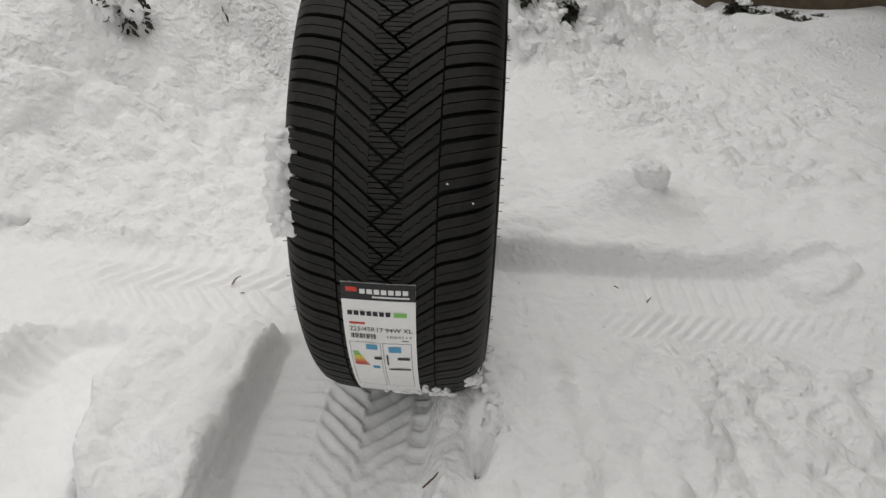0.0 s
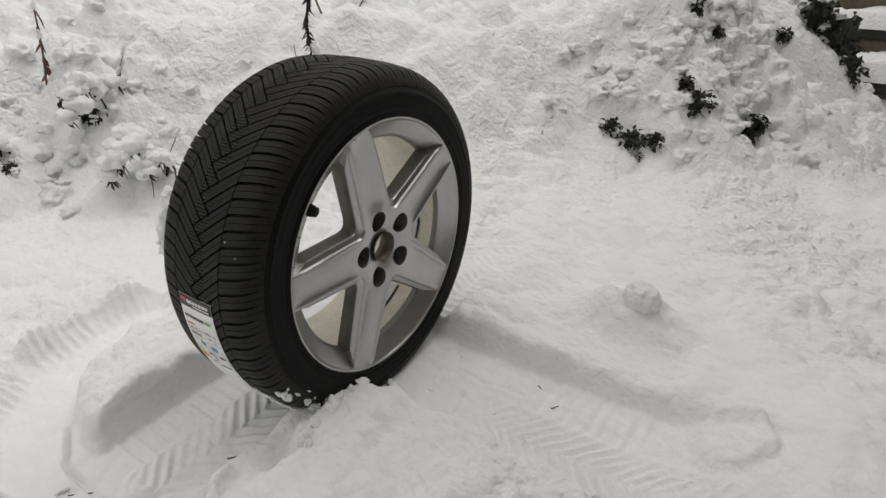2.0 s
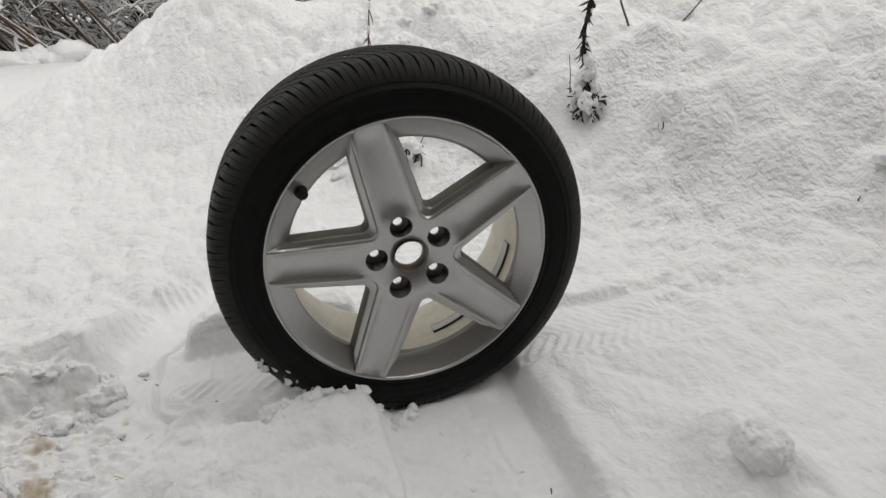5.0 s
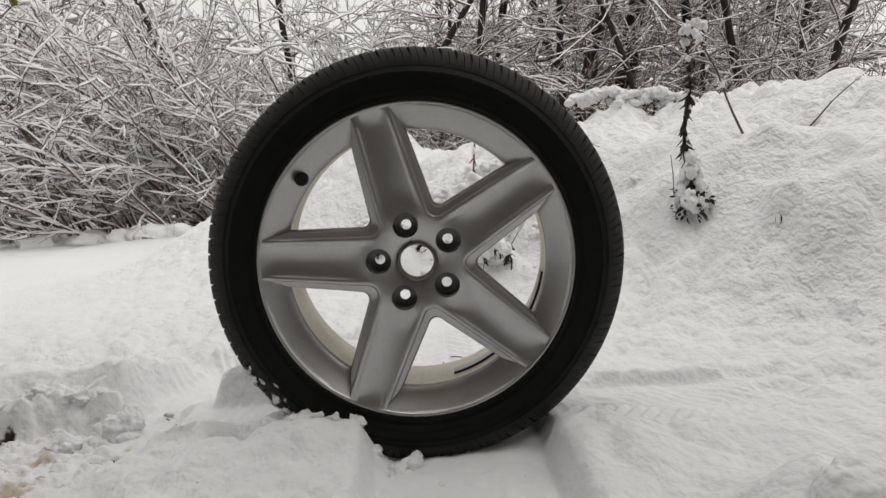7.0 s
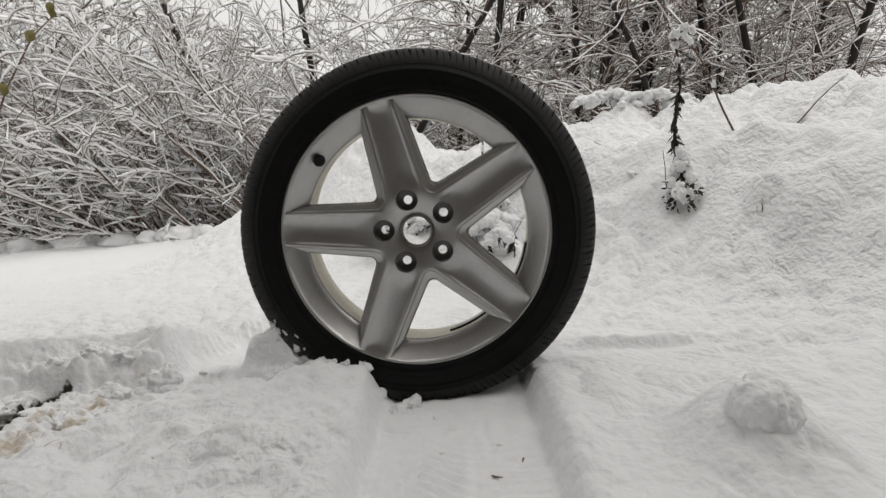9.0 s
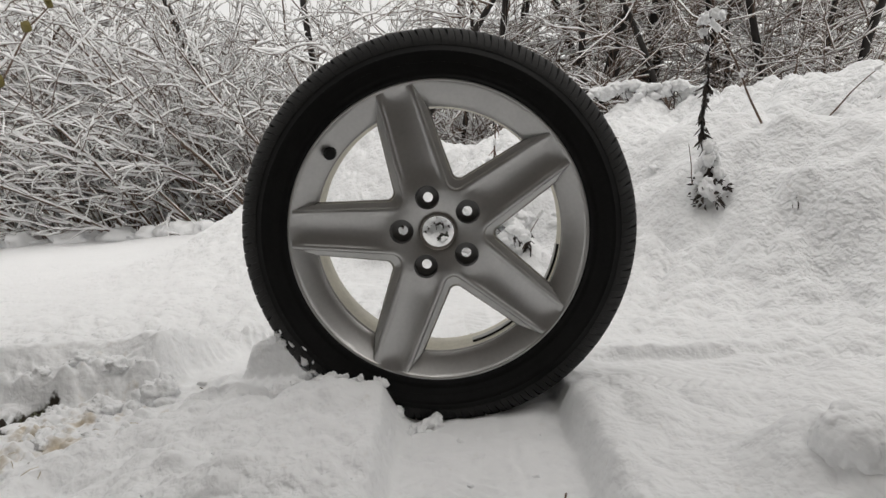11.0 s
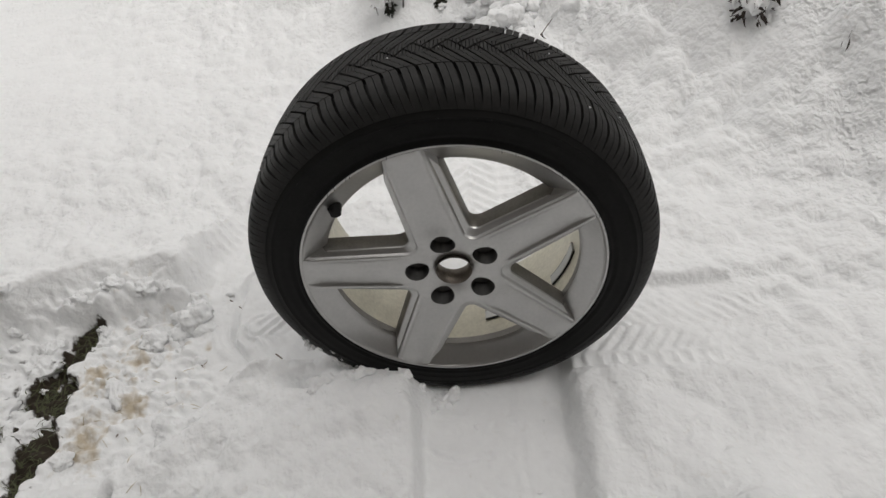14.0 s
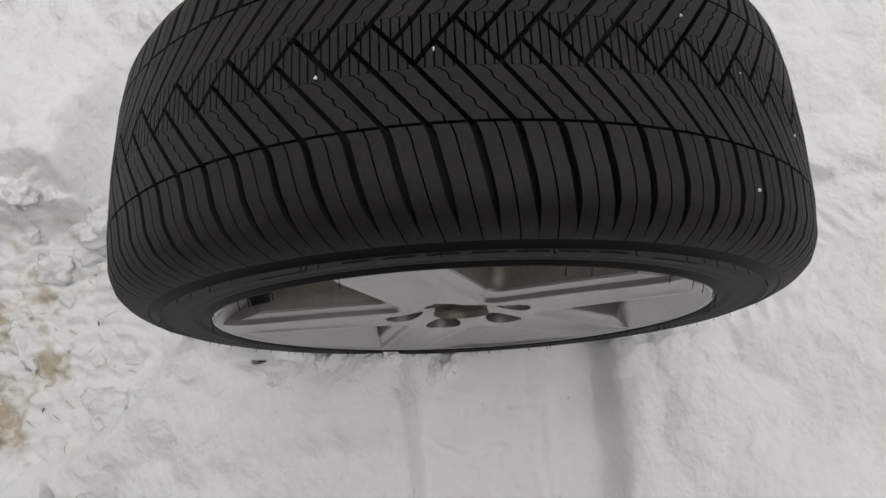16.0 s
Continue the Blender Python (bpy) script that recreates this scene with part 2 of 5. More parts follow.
def snow_top(x, y):
    """Untouched snow: a gentle fall towards -y, a steep bank behind, a heap on its shoulder."""
    z = 0.045 + 0.09 * np.clip(y, -6, 0.25) + 0.022 * np.clip(y + 1.2, -5, 0) + 0.012 * np.clip(y - 0.25, 0, 3)
    q = bank_across(x, y)
    ends = 1 - (1 - sstep(-0.95, 0.0, y)) * (1 - sstep(-2.2, -1.2, x))
    z = z + 0.57 / (1 + np.exp(-np.clip((q - 0.33) / 0.13, -30, 30))) * ends * (1 - 0.95 * sstep(0.0, 0.6, x) * sstep(1.3, 2.4, y)) + 0.22 * sstep(0.7, 1.6, q) * sstep(0.7, 1.7, y)
    z = z - 0.30 * np.clip(q - 1.9, 0, 5) * sstep(-3.0, 0.5, y)
    z = z + 0.33 * np.exp(-((x + 2.1) / 0.50) ** 2 - ((y + 0.42) / 0.34) ** 2) + 0.36 * np.exp(-((x + 2.45) / 0.65) ** 2 - ((y + 0.90) / 0.52) ** 2)
    z = z - 0.13 * np.exp(-((y - 0.02) / 0.22) ** 2) * sstep(1.6, 2.2, -x)
    z = z + 0.10 * sstep(1.9, 2.6, y) * sstep(0.4, 0.9, x)      # drifted before the steps
    for bx, by, br, bh in BUMPS:
        z = z + bh * np.exp(-(((x - bx) ** 2 + (y - by) ** 2) / br ** 2) ** 1.5)
    return z


def lane(x, y, pts):
    """Signed distance across a bent lane and the distance along it."""
    best = np.full(x.shape, 1e9)
    lat, along = np.zeros(x.shape), np.zeros(x.shape)
    run = 0.0
    for (ax, ay), (bx, by) in zip(pts[:-1], pts[1:]):
        L = math.hypot(bx - ax, by - ay)
        ux, uy = (bx - ax) / L, (by - ay) / L
        t = np.clip((x - ax) * ux + (y - ay) * uy, 0, L)
        dx, dy = x - ax - t * ux, y - ay - t * uy
        d = np.hypot(dx, dy)
        side = np.where(ux * dy - uy * dx >= 0, 1, -1)
        hit = d < best
        best = np.where(hit, d, best)
        lat, along = np.where(hit, d * side, lat), np.where(hit, run + t, along)
        run += L
    return lat, along


def tread_print(lat, along, pitch, turn=1, vee=0.85):
    """The print that a tyre leaves: V ribs in the middle, a raised seam, and a row of straight bars on each shoulder."""
    a = np.abs(lat)
    straight = np.abs((((along * turn) / pitch % 1) - 0.5) * 2)
    if not vee:
        return sstep(0.30, 0.80, straight)
    u = (along * turn + a * vee) / pitch + np.where(lat > 0, 0.5, 0)
    ribs = sstep(0.30, 0.75, np.abs(((u % 1) - 0.5) * 2))
    bars = 0.30 + 0.70 * sstep(0.50, 0.85, straight)
    seam = np.exp(-((a - 0.064) / 0.005) ** 2)
    mix = sstep(0.060, 0.066, a)
    return (ribs * (1 - mix) + bars * mix) * (1 - seam) + 0.85 * seam


LANES = (
    # points, half width, pitch, turn, print depth, cut into the snow, fade at each end, softness of the walls, print's offset, V of the print
    (((0.00, 0.075), (0.40, 0.075), (0.90, 0.070)), 0.127, 0.0245, -1, 0.0085, 0.036, 0.0, 0.42, 0.024, -0.05, 0.85),
    (((-0.92, 0.05), (-0.30, 0.06), (0.02, 0.065)), 0.112, 0.037, -1, 0.0075, 0.014, 0.25, 0.0, 0.035, 0.0, 0.85),
    (((-0.085, 0.02), (-0.088, -0.20), (-0.092, -0.40)), 0.122, 0.027, 1, 0.0078, 0.075, 0.0, 0.0, 0.026, 0.030, 0.85),
    (((0.0, 0.10), (-0.01, 0.30), (-0.04, 0.72)), 0.100, 0.028, 1, 0.0066, 0.014, 0.0, 0.25, 0.024, 0.0, 0.85),
    (((-0.44, 0.04), (-0.50, -0.10), (-0.515, -0.20), (-0.485, -0.34), (-0.40, -0.44), (-0.28, -0.485), (-0.14, -0.475), (-0.02, -0.42)), 0.072, 0.0215, 1, 0.0, 0.050, 0.12, 0.0, 0.022, 0.0, 0.0),
)


def spacing(x, y):
    """How far apart the sheet's points lie, so that relief finer than that is left to the surface."""
    ox = np.maximum(np.maximum(-0.90 - x, x - 0.90), 0)
    oy = np.maximum(np.maximum(-1.0 - y, y - 0.72), 0)
    o = np.maximum(ox, oy)
    return np.where(o < 0.01, 0.0052, np.where(o < 1.9, 0.0080, 0.0080 + 0.15 * (o - 1.9)))


def ground(x, y):
    """Height of the snow and the wear masks."""
    x, y = np.asarray(x, float), np.asarray(y, float)
    z = snow_top(x, y)
    q = bank_across(x, y)
    sp = spacing(x, y)
    bush = bush_cover(x, y)
    mantle = sstep(0.03, 0.14, bush)
    calm = np.exp(-((x + 2.3) / 0.7) ** 2 - ((y + 0.8) / 0.6) ** 2)
    steep = np.maximum(sstep(-0.10, 0.30, q), 0.6 * mantle) * (1 - 0.8 * calm)
    rough = sstep(0.36, 0.66, vnoise(x * 2.1, y * 2.1, 16))
    wx, wy = x + 0.03 * (vnoise(x * 7, y * 7, 17) - 0.5), y + 0.03 * (vnoise(x * 7, y * 7, 18) - 0.5)
    fresh = 0.030 * (vnoise(x * 2.6, y * 2.6, 22) - 0.5)
    for f, flat_a, bank_a, sd in ((3.1, 0.012, 0.050, 1), (6.3, 0.019, 0.066, 2), (12.5, 0.026, 0.064, 3), (24.0, 0.0165, 0.025, 4), (44.0, 0.0060, 0.0090, 19)):
        keep = 1 - sstep(0.34, 0.62, sp * f)
        fine = 0.45 + 0.55 * rough if f > 10 else 1.0
        fresh = fresh + keep * (flat_a * (1 - steep) + bank_a * steep) * fine * (domes(wx * f, wy * f, sd) - 0.5)
    fresh = fresh + 0.05 * (vnoise(x * 0.7, y * 0.7, 5) - 0.5) * sstep(1.5, 4, np.hypot(x, y))
    z = z + fresh + bush + mantle * 0.06 * (domes(wx * 7.5, wy * 7.5, 31) - 0.5)
    wob = 0.012 * (vnoise(x * 14, y * 14, 6) - 0.5) + 0.006 * (vnoise(x * 45, y * 45, 7) - 0.5)
    floor = 0.005 + 0.09 * np.clip(y, -2, 0.25)
    # trodden ground beside the wheel
    d = np.hypot((x - 0.02) / 0.25, (y + 0.70) / 0.31) + 4.0 * wob
    m = 1 - sstep(0.84, 1.02, d)
    ripples = 0.011 * (domes((x + 0.02 * vnoise(x * 15, y * 15, 34)) * 70, (y + 0.02 * vnoise(x * 15, y * 15, 35)) * 34, 8) - 0.45) + 0.010 * (vnoise(x * 22, y * 22, 9) - 0.5) + 0.006 * (billow(x * 60, y * 45, 23) - 0.5) + 0.003 * np.sin(230 * (x - 0.5 * y) + 9 * vnoise(x * 24, y * 24, 38)) * sstep(0.35, 0.6, vnoise(x * 11, y * 11, 39))
    z = z * (1 - m) + (floor - 0.006 + 1.4 * ripples) * m
    worn = m
    pressed = np.maximum(0.6 * m, (1 - steep) * (0.62 - 0.35 * sstep(0.5, 1.2, y) - 0.25 * rough))
    # a lip of shoved snow along the trodden edge
    rx = x + 0.05 * (vnoise(x * 9, y * 9, 27) - 0.5) + 0.03 * (vnoise(x * 24, y * 24, 28) - 0.5)
    along_ridge = sstep(-1.25, -1.02, y) * (1 - sstep(-0.56, -0.47, y))
    ridge = (1 - sstep(-0.150, -0.108, rx)) * sstep(-0.46, -0.17, rx) * along_ridge
    z = z + 0.064 * ridge * (0.86 + 0.22 * domes(x * 11, y * 11, 10) + 0.08 * domes(x * 34, y * 34, 29))
    # the uncut block between the bent track and the rolled lane, and the snow shoved up between the two lanes
    z = z + 0.034 * sstep(-0.52, -0.44, x) * (1 - sstep(-0.225, -0.190, x)) * sstep(-0.44, -0.26, y) * (1 - sstep(-0.10, 0.0, y))
    z = z + 0.030 * sstep(0.02, 0.07, x) * (1 - sstep(0.36, 0.62, x)) * sstep(-0.46, -0.28, y) * (1 - sstep(-0.07, -0.03, y)) * (0.10 + 0.75 * domes(x * 9, y * 9, 24) + 0.50 * domes(x * 21, y * 21, 36) + 0.16 * domes(x * 46, y * 46, 37))
    for pts, hw, pitch, turn, deep, cut, in_, out_, wall, skew, vee in LANES[::-1]:
        lat, along = lane(x, y, pts)
        a = np.abs(lat) + wob * (0.8 if wall < 0.028 else 1.6)
        soft = wall
        if hw == 0.127:                          # the shoved snow slopes down to the tyre's foot
            soft = wall + 0.055 * (1 - sstep(0.08, 0.24, along)) * (lat < 0)
        if not vee:                              # the bent track's outer wall leans outwards
            soft = np.where(lat < 0, 0.050, wall)
        m = 1 - sstep(hw - 0.35 * soft, hw + 0.65 * soft, a)
        whole = sum(math.dist(a_, b_) for a_, b_ in zip(pts[:-1], pts[1:]))
        if in_:
            m = m * sstep(0, in_, along)
        if out_:
            m = m * sstep(0, out_, whole - along)
        fade = 0.25 + 0.75 * sstep(0.30, 0.52, vnoise(x * 6, y * 6, 11))
        if hw == 0.127:
            fade = fade * sstep(0.26, 0.38, along)
        flat = np.maximum(floor, snow_top(x, y) - cut) if vee else floor - 0.004
        f = flat + deep * fade * (tread_print(lat - skew, along, pitch, turn, vee) - 0.5) + 0.006 * (vnoise(x * 28, y * 28, 12) - 0.5) + 0.003 * (domes(x * 40, y * 40, 26) - 0.5)
        z = z * (1 - m) + f * m
        if not vee:                              # the shoulder's ribs stand along that outer wall
            outer = sstep(-0.118, -0.098, lat) * (1 - sstep(-0.062, -0.040, lat)) * sstep(0, 0.15, along) * (1 - sstep(whole - 0.34, whole - 0.20, along))
            z = z + outer * (0.010 + 0.0075 * (tread_print(lat, along, pitch, turn, vee) - 0.5))
        pressed = np.maximum(pressed, m)
        berm = np.exp(-((a - hw - 0.030) / 0.022) ** 2)
        z = z + 0.010 * berm * domes(x * 18, y * 18, 13) * (1 - worn) * (1 - m)
    # crumpled cracks across the front lane, and the seam where the shoulder rolled
    for pts, deep in ((((0.222, -0.045), (0.246, 0.005), (0.236, 0.065)), 0.0065), (((0.160, -0.030), (0.172, 0.020)), 0.0045), (((0.185, 0.075), (0.180, 0.115)), 0.004), (((0.17, 0.118), (0.34, 0.125)), 0.0025)):
        lat, along = lane(x, y, pts)
        line = np.abs(lat + 1.2 * wob)
        z = z - deep * (1 - sstep(0.0015, 0.006, line)) * sstep(0.28, 0.48, vnoise(x * 25, y * 25, 25)) + 0.5 * deep * np.exp(-((line - 0.009) / 0.005) ** 2)
    # snow pushed up against the outer face of the tyre
    z = z + 0.022 * np.exp(-((x - 0.17) / 0.07) ** 2 - ((y + 0.17) / 0.09) ** 2) * (1 - sstep(-0.08, -0.055, y))
    z = z + 0.016 * np.exp(-((x - 0.17) / 0.12) ** 2 - ((y - 0.30) / 0.06) ** 2)
    # a crumbled hollow where a ball of snow came to rest beside the lane
    z = z + 0.056 * np.exp(-(((x - 0.430) / 0.088) ** 2 + ((y - 0.440) / 0.085) ** 2) ** 1.3) * (0.8 + 0.4 * domes(x * 22, y * 22, 42))
    z = z + 0.026 * np.exp(-((x - 0.385) / 0.075) ** 2 - ((y - 0.440) / 0.055) ** 2) * (0.7 + 0.6 * domes(x * 30, y * 30, 43))
    near = np.exp(-((x - 0.525) / 0.080) ** 2 - ((y - 0.400) / 0.085) ** 2)
    z = z + near * (-0.010 + 0.012 * (domes(x * 34, y * 34, 40) - 0.5) + 0.009 * (domes(x * 80, y * 80, 41) - 0.5))
    # a round cake of snow fallen in the lane, and a crack along the bent track
    z = z + 0.019 * (1 - sstep(0.042, 0.066, np.hypot(x - 0.70, y - 0.17) + 1.5 * wob))
    lat, along = lane(x, y, ((-0.43, -0.24), (-0.41, -0.32), (-0.33, -0.41), (-0.24, -0.455), (-0.14, -0.46), (-0.06, -0.45), (0.0, -0.40), (0.03, -0.34)))
    z = z - 0.022 * (1 - sstep(0.0015, 0.006, np.abs(lat + 0.4 * wob))) * sstep(0.36, 0.5, vnoise(x * 9, y * 9, 20)) - 0.003 * (1 - sstep(0.004, 0.012, np.abs(lat + 0.4 * wob)))
    # holes trodden beside the lane and further out
    z = z - 0.045 * np.exp(-((x - 0.10) / 0.012) ** 2 - ((y + 0.28) / 0.030) ** 2) - 0.03 * np.exp(-((x - 0.04) / 0.010) ** 2 - ((y + 0.32) / 0.025) ** 2) - 0.05 * np.exp(-(((x - 0.28) / 0.016) ** 2 + ((y + 0.58) / 0.012) ** 2) ** 2)
    strip_lat, strip_along = lane(x, y, ((-0.13, -0.765), (-0.06, -0.80), (0.03, -0.815), (0.14, -0.79), (0.24, -0.765), (0.33, -0.72)))
    soil = np.maximum.reduce([
        1.15 - np.abs(strip_lat) / (0.016 + 0.045 * vnoise(x * 12, y * 12, 33)),
        1.1 - np.hypot((x - 0.02) / 0.05, (y + 0.775) / 0.035),
        1.2 - np.hypot((x - 0.28) / 0.013, (y + 0.58) / 0.009),
        # undercut gap in the snow, its shade painted with the soil colour
        1.0 - np.hypot((x - 0.10) / 0.009, (y + 0.28) / 0.026),
        1.1 - np.hypot((x - 0.12) / 0.22, (y + 0.97) / 0.12),
        1.3 - np.hypot((x - 1.58) / 0.26, (y - 2.58) / 0.13),
    ]) + 1.0 * (vnoise(x * 30, y * 30, 14) - 0.5) - 1.5 * ridge
    soil = np.clip(soil, 0, 1)
    z = z - 0.018 * sstep(0.4, 0.7, soil)
    mud = np.maximum.reduce([
        1.1 - np.hypot((x - 0.01) / 0.075, (y + 0.715) / 0.05),
        0.9 - np.hypot((x - 0.085) / 0.06, (y + 0.61) / 0.055),
        1.2 - np.hypot((x - 0.16) / 0.075, (y + 0.675) / 0.055),
        0.85 - np.hypot((x + 0.05) / 0.03, (y + 0.50) / 0.02),
        0.55 - np.hypot((x + 0.02) / 0.30, (y + 0.64) / 0.22),
    ]) - 0.08 + 0.7 * (vnoise(x * 28, y * 28, 15) - 0.45) + 0.7 * (vnoise(x * 85, y * 85, 21) - 0.5)
    return z, soil, np.clip(mud, 0, 1), pressed


def graded(lo, hi, step, out_lo, out_hi, reach, fine):
    def side(start, end, sign):
        out, p, s = [], start, step
        while abs(p) < reach:
            s = min(s * 1.05, 0.0080) if sign * (end - p) > 0 else s * 1.16
            p += sign * s
            out.append(p)
        return out
    core = [lo]
    while core[-1] < hi:
        core.append(core[-1] + (0.0036 if fine[0] < core[-1] < fine[1] else step))
    return np.array(side(lo, out_lo, -1)[::-1] + core + side(core[-1], out_hi, 1))


gx, gy = graded(-0.90, 0.90, 0.0052, -2.1, 1.2, 90, (-0.22, 0.06)), graded(-1.0, 0.72, 0.0052, -1.3, 2.75, 90, (-0.52, -0.02))
GX, GY = np.meshgrid(gx, gy, indexing="ij")
GZ, SOIL, MUD, PRESSED = ground(GX, GY)
nx, ny = len(gx), len(gy)
idx = np.arange(nx * ny).reshape(nx, ny)
quads = np.stack([idx[:-1, :-1], idx[1:, :-1], idx[1:, 1:], idx[:-1, 1:]], -1).reshape(-1, 4)
gm = bpy.data.meshes.new("ground")
gm.vertices.add(nx * ny)
gm.vertices.foreach_set("co", np.stack([GX, GY, GZ], -1).astype(np.float32).ravel())
gm.loops.add(quads.size)
gm.loops.foreach_set("vertex_index", quads.astype(np.int32).ravel())
gm.polygons.add(len(quads))
gm.polygons.foreach_set("loop_start", (np.arange(len(quads)) * 4).astype(np.int32))
gm.update(calc_edges=True)
gm.validate()
gm.materials.append(SNOW_GROUND)
gm.shade_smooth()
wear = gm.color_attributes.new("wear", "FLOAT_COLOR", "POINT")
wear.data.foreach_set("color", np.stack([SOIL, MUD, PRESSED, 0 * SOIL + 1], -1).astype(np.float32).ravel())


def zat(x, y):
    """Height of the sheet at one place."""
    i = min(max(int(np.searchsorted(gx, x)) - 1, 0), nx - 2)
    j = min(max(int(np.searchsorted(gy, y)) - 1, 0), ny - 2)
    u, v = (x - gx[i]) / (gx[i + 1] - gx[i]), (y - gy[j]) / (gy[j + 1] - gy[j])
    return float((GZ[i, j] * (1 - u) + GZ[i + 1, j] * u) * (1 - v) + (GZ[i, j + 1] * (1 - u) + GZ[i + 1, j + 1] * u) * v)


tagged(new("ground", gm), "deep fresh snow with tyre tracks and a trodden muddy spot", "snow ground", kind="structure")

# unseen house walls behind, added to shade this side and show in the paint
def wall_slab(name, x0, x1, y0, y1, z0, z1, mat):
    bm = bmesh.new()
    bmesh.ops.create_cube(bm, size=1)
    for v in bm.verts:
        v.co = Vector((x0 + (v.co.x + 0.5) * (x1 - x0), y0 + (v.co.y + 0.5) * (y1 - y0), z0 + (v.co.z + 0.5) * (z1 - z0)))
    me = bpy.data.meshes.new(name)
    bm.to_mesh(me)
    me.materials.append(mat)
    return new(name, me)


SHADE_WALL = material("shade_wall_render", (0.10, 0.088, 0.076), 0.85, 0, 0.15, 2.0, 0.4, 40.0, 0.004)
tagged(wall_slab("unseen_wall", 1.72, 2.02, -6.0, 1.40, -1.0, 5.2, SHADE_WALL), "unseen grey-brown rendered wall added for shade", "wall", kind="structure")
tagged(wall_slab("unseen_wall_return", 2.023, 2.95, 1.10, 1.40, -1.0, 5.2, SHADE_WALL), "unseen grey-brown rendered wall added for shade", "wall", kind="structure")
tagged(wall_slab("unseen_wall_wing", 2.65, 2.95, 1.403, 6.5, -1.0, 5.2, SHADE_WALL), "unseen grey-brown rendered wall added to shade the steps", "wall", kind="structure")


# ---- the wheel: tyre and alloy rim, standing on its tread ----
HUB = Vector((0.0, 0.0, 0.31))
MID = -0.005          # the tyre's middle plane
wheel = thing("car_wheel", "silver five-spoke alloy wheel with new black winter tyre standing in snow", "car wheel", pose(*HUB))


def revolve(name, profile, mat, n=128, closed=False):
    """Turns (x, r) points about the axle."""
    k = len(profile)
    verts, faces = [], []
    for i in range(n):
        a = 2 * math.pi * i / n
        verts += [(x, r * math.cos(a), r * math.sin(a)) for x, r in profile]
    for i in range(n):
        j = (i + 1) % n
        for c in range(k if closed else k - 1):
            d = (c + 1) % k
            faces.append((i * k + c, i * k + d, j * k + d, j * k + c))
    return mesh_from(name, verts, faces, mat)


def crown(s, lift=0.0):
    """Point (x, r) of the tyre's outer skin at s metres from its middle plane, measured over the tread and shoulder."""
    a = abs(s)
    pts = ((0, 0, 0.3165), (0.05, 0.05, 0.3150), (0.078, 0.0777, 0.3118), (0.092, 0.0905, 0.3060), (0.104, 0.0985, 0.2975), (0.117, 0.1043, 0.2860), (0.132, 0.1074, 0.2720))
    x = np.interp(a, [p[0] for p in pts], [p[1] for p in pts])
    r = np.interp(a, [p[0] for p in pts], [p[2] for p in pts])
    h = 0.0015
    x2, r2 = np.interp(a + h, [p[0] for p in pts], [p[1] for p in pts]), np.interp(a + h, [p[0] for p in pts], [p[2] for p in pts])
    x1, r1 = np.interp(max(a - h, 0), [p[0] for p in pts], [p[1] for p in pts]), np.interp(max(a - h, 0), [p[0] for p in pts], [p[2] for p in pts])
    tx, tr = x2 - x1, r2 - r1
    L = math.hypot(tx, tr)
    return MID + math.copysign(1, s) * (x - tr / L * lift), r + tx / L * lift


# carcass: groove floor, sidewalls with a rim guard, beads
half = [(0.0, 0.3085), (0.05, 0.3075), (0.076, 0.3045), (0.089, 0.2990), (0.0975, 0.2925), (0.1040, 0.2840), (0.1072, 0.2728), (0.1084, 0.2722), (0.1084, 0.2712), (0.1077, 0.2706), (0.1088, 0.2640), (0.1086, 0.2560),
        (0.1072, 0.2500), (0.1078, 0.2475), (0.1076, 0.2440), (0.1056, 0.2415), (0.1060, 0.2380), (0.1092, 0.2350), (0.1090, 0.2325), (0.1070, 0.2312), (0.1020, 0.2306)]
prof = [(MID - x, r) for x, r in half[::-1]] + [(MID + x, r) for x, r in half[1:]]
tyre = part("tyre", revolve("tyre", prof, RUBBER_SIDE, 160), wheel, "black rubber tyre with deep V tread")

UNITS = 42
UNIT = 2 * math.pi / UNITS
R0 = 0.3165


def sweep(a):
    """How far, in metres along the circumference, an arm of the V has run at a metres from the middle."""
    return 0.83 * min(a, 0.052) + max(0.0, min(a, 0.125) - 0.052) * 0.22 + (max(0, 0.062 - abs(a - 0.052)) * 0.0)


tv, tf = [], []


def tread_point(u, s, side, lift, shift):
    x, r = crown(side * abs(s) if s >= 0 else side * s, lift)
    ang = shift - (u + sweep(s if s > 0 else 0) + (0.83 * s if s < 0 else 0)) / R0
    return (x, r * math.cos(ang), r * math.sin(ang))


def block(stations, side, shift, top=0.0, deep=-0.008):
    """A raised rubber block: stations (s, u1, u2) from the middle outwards."""
    b = len(tv)
    for s, u1, u2 in stations:
        for u, lift in ((u1, deep), (u1, top), (u2, top), (u2, deep)):
            tv.append(tread_point(u, s, side, lift, shift))
    for i in range(len(stations) - 1):
        p, q = b + 4 * i, b + 4 * (i + 1)
        for c in range(3):
            f = (p + c, p + c + 1, q + c + 1, q + c)
            tf.append(f if side > 0 else f[::-1])
    e = b + 4 * (len(stations) - 1)
    for f in ((b, b + 3, b + 2, b + 1), (e, e + 1, e + 2, e + 3)):
        tf.append(f if side > 0 else f[::-1])


def strip(s0, s1, ua, ub, side, shift, wave_a=0.0, wave_b=0.0, step=0.0042, slant=0.0):
    """Block between two groove lines; a wave makes that flank zigzag as one side of a narrow sipe."""
    n = max(2, int(round((s1 - s0) / step)) + 1)
    out = []
    for i in range(n):
        s = s0 + (s1 - s0) * i / (n - 1)
        z = 1 if i % 2 else -1
        out.append((s, ua + wave_a * z, ub + wave_b * z))
    block(out, side, shift)


P = UNIT * R0 / 2      # spacing of the grooves
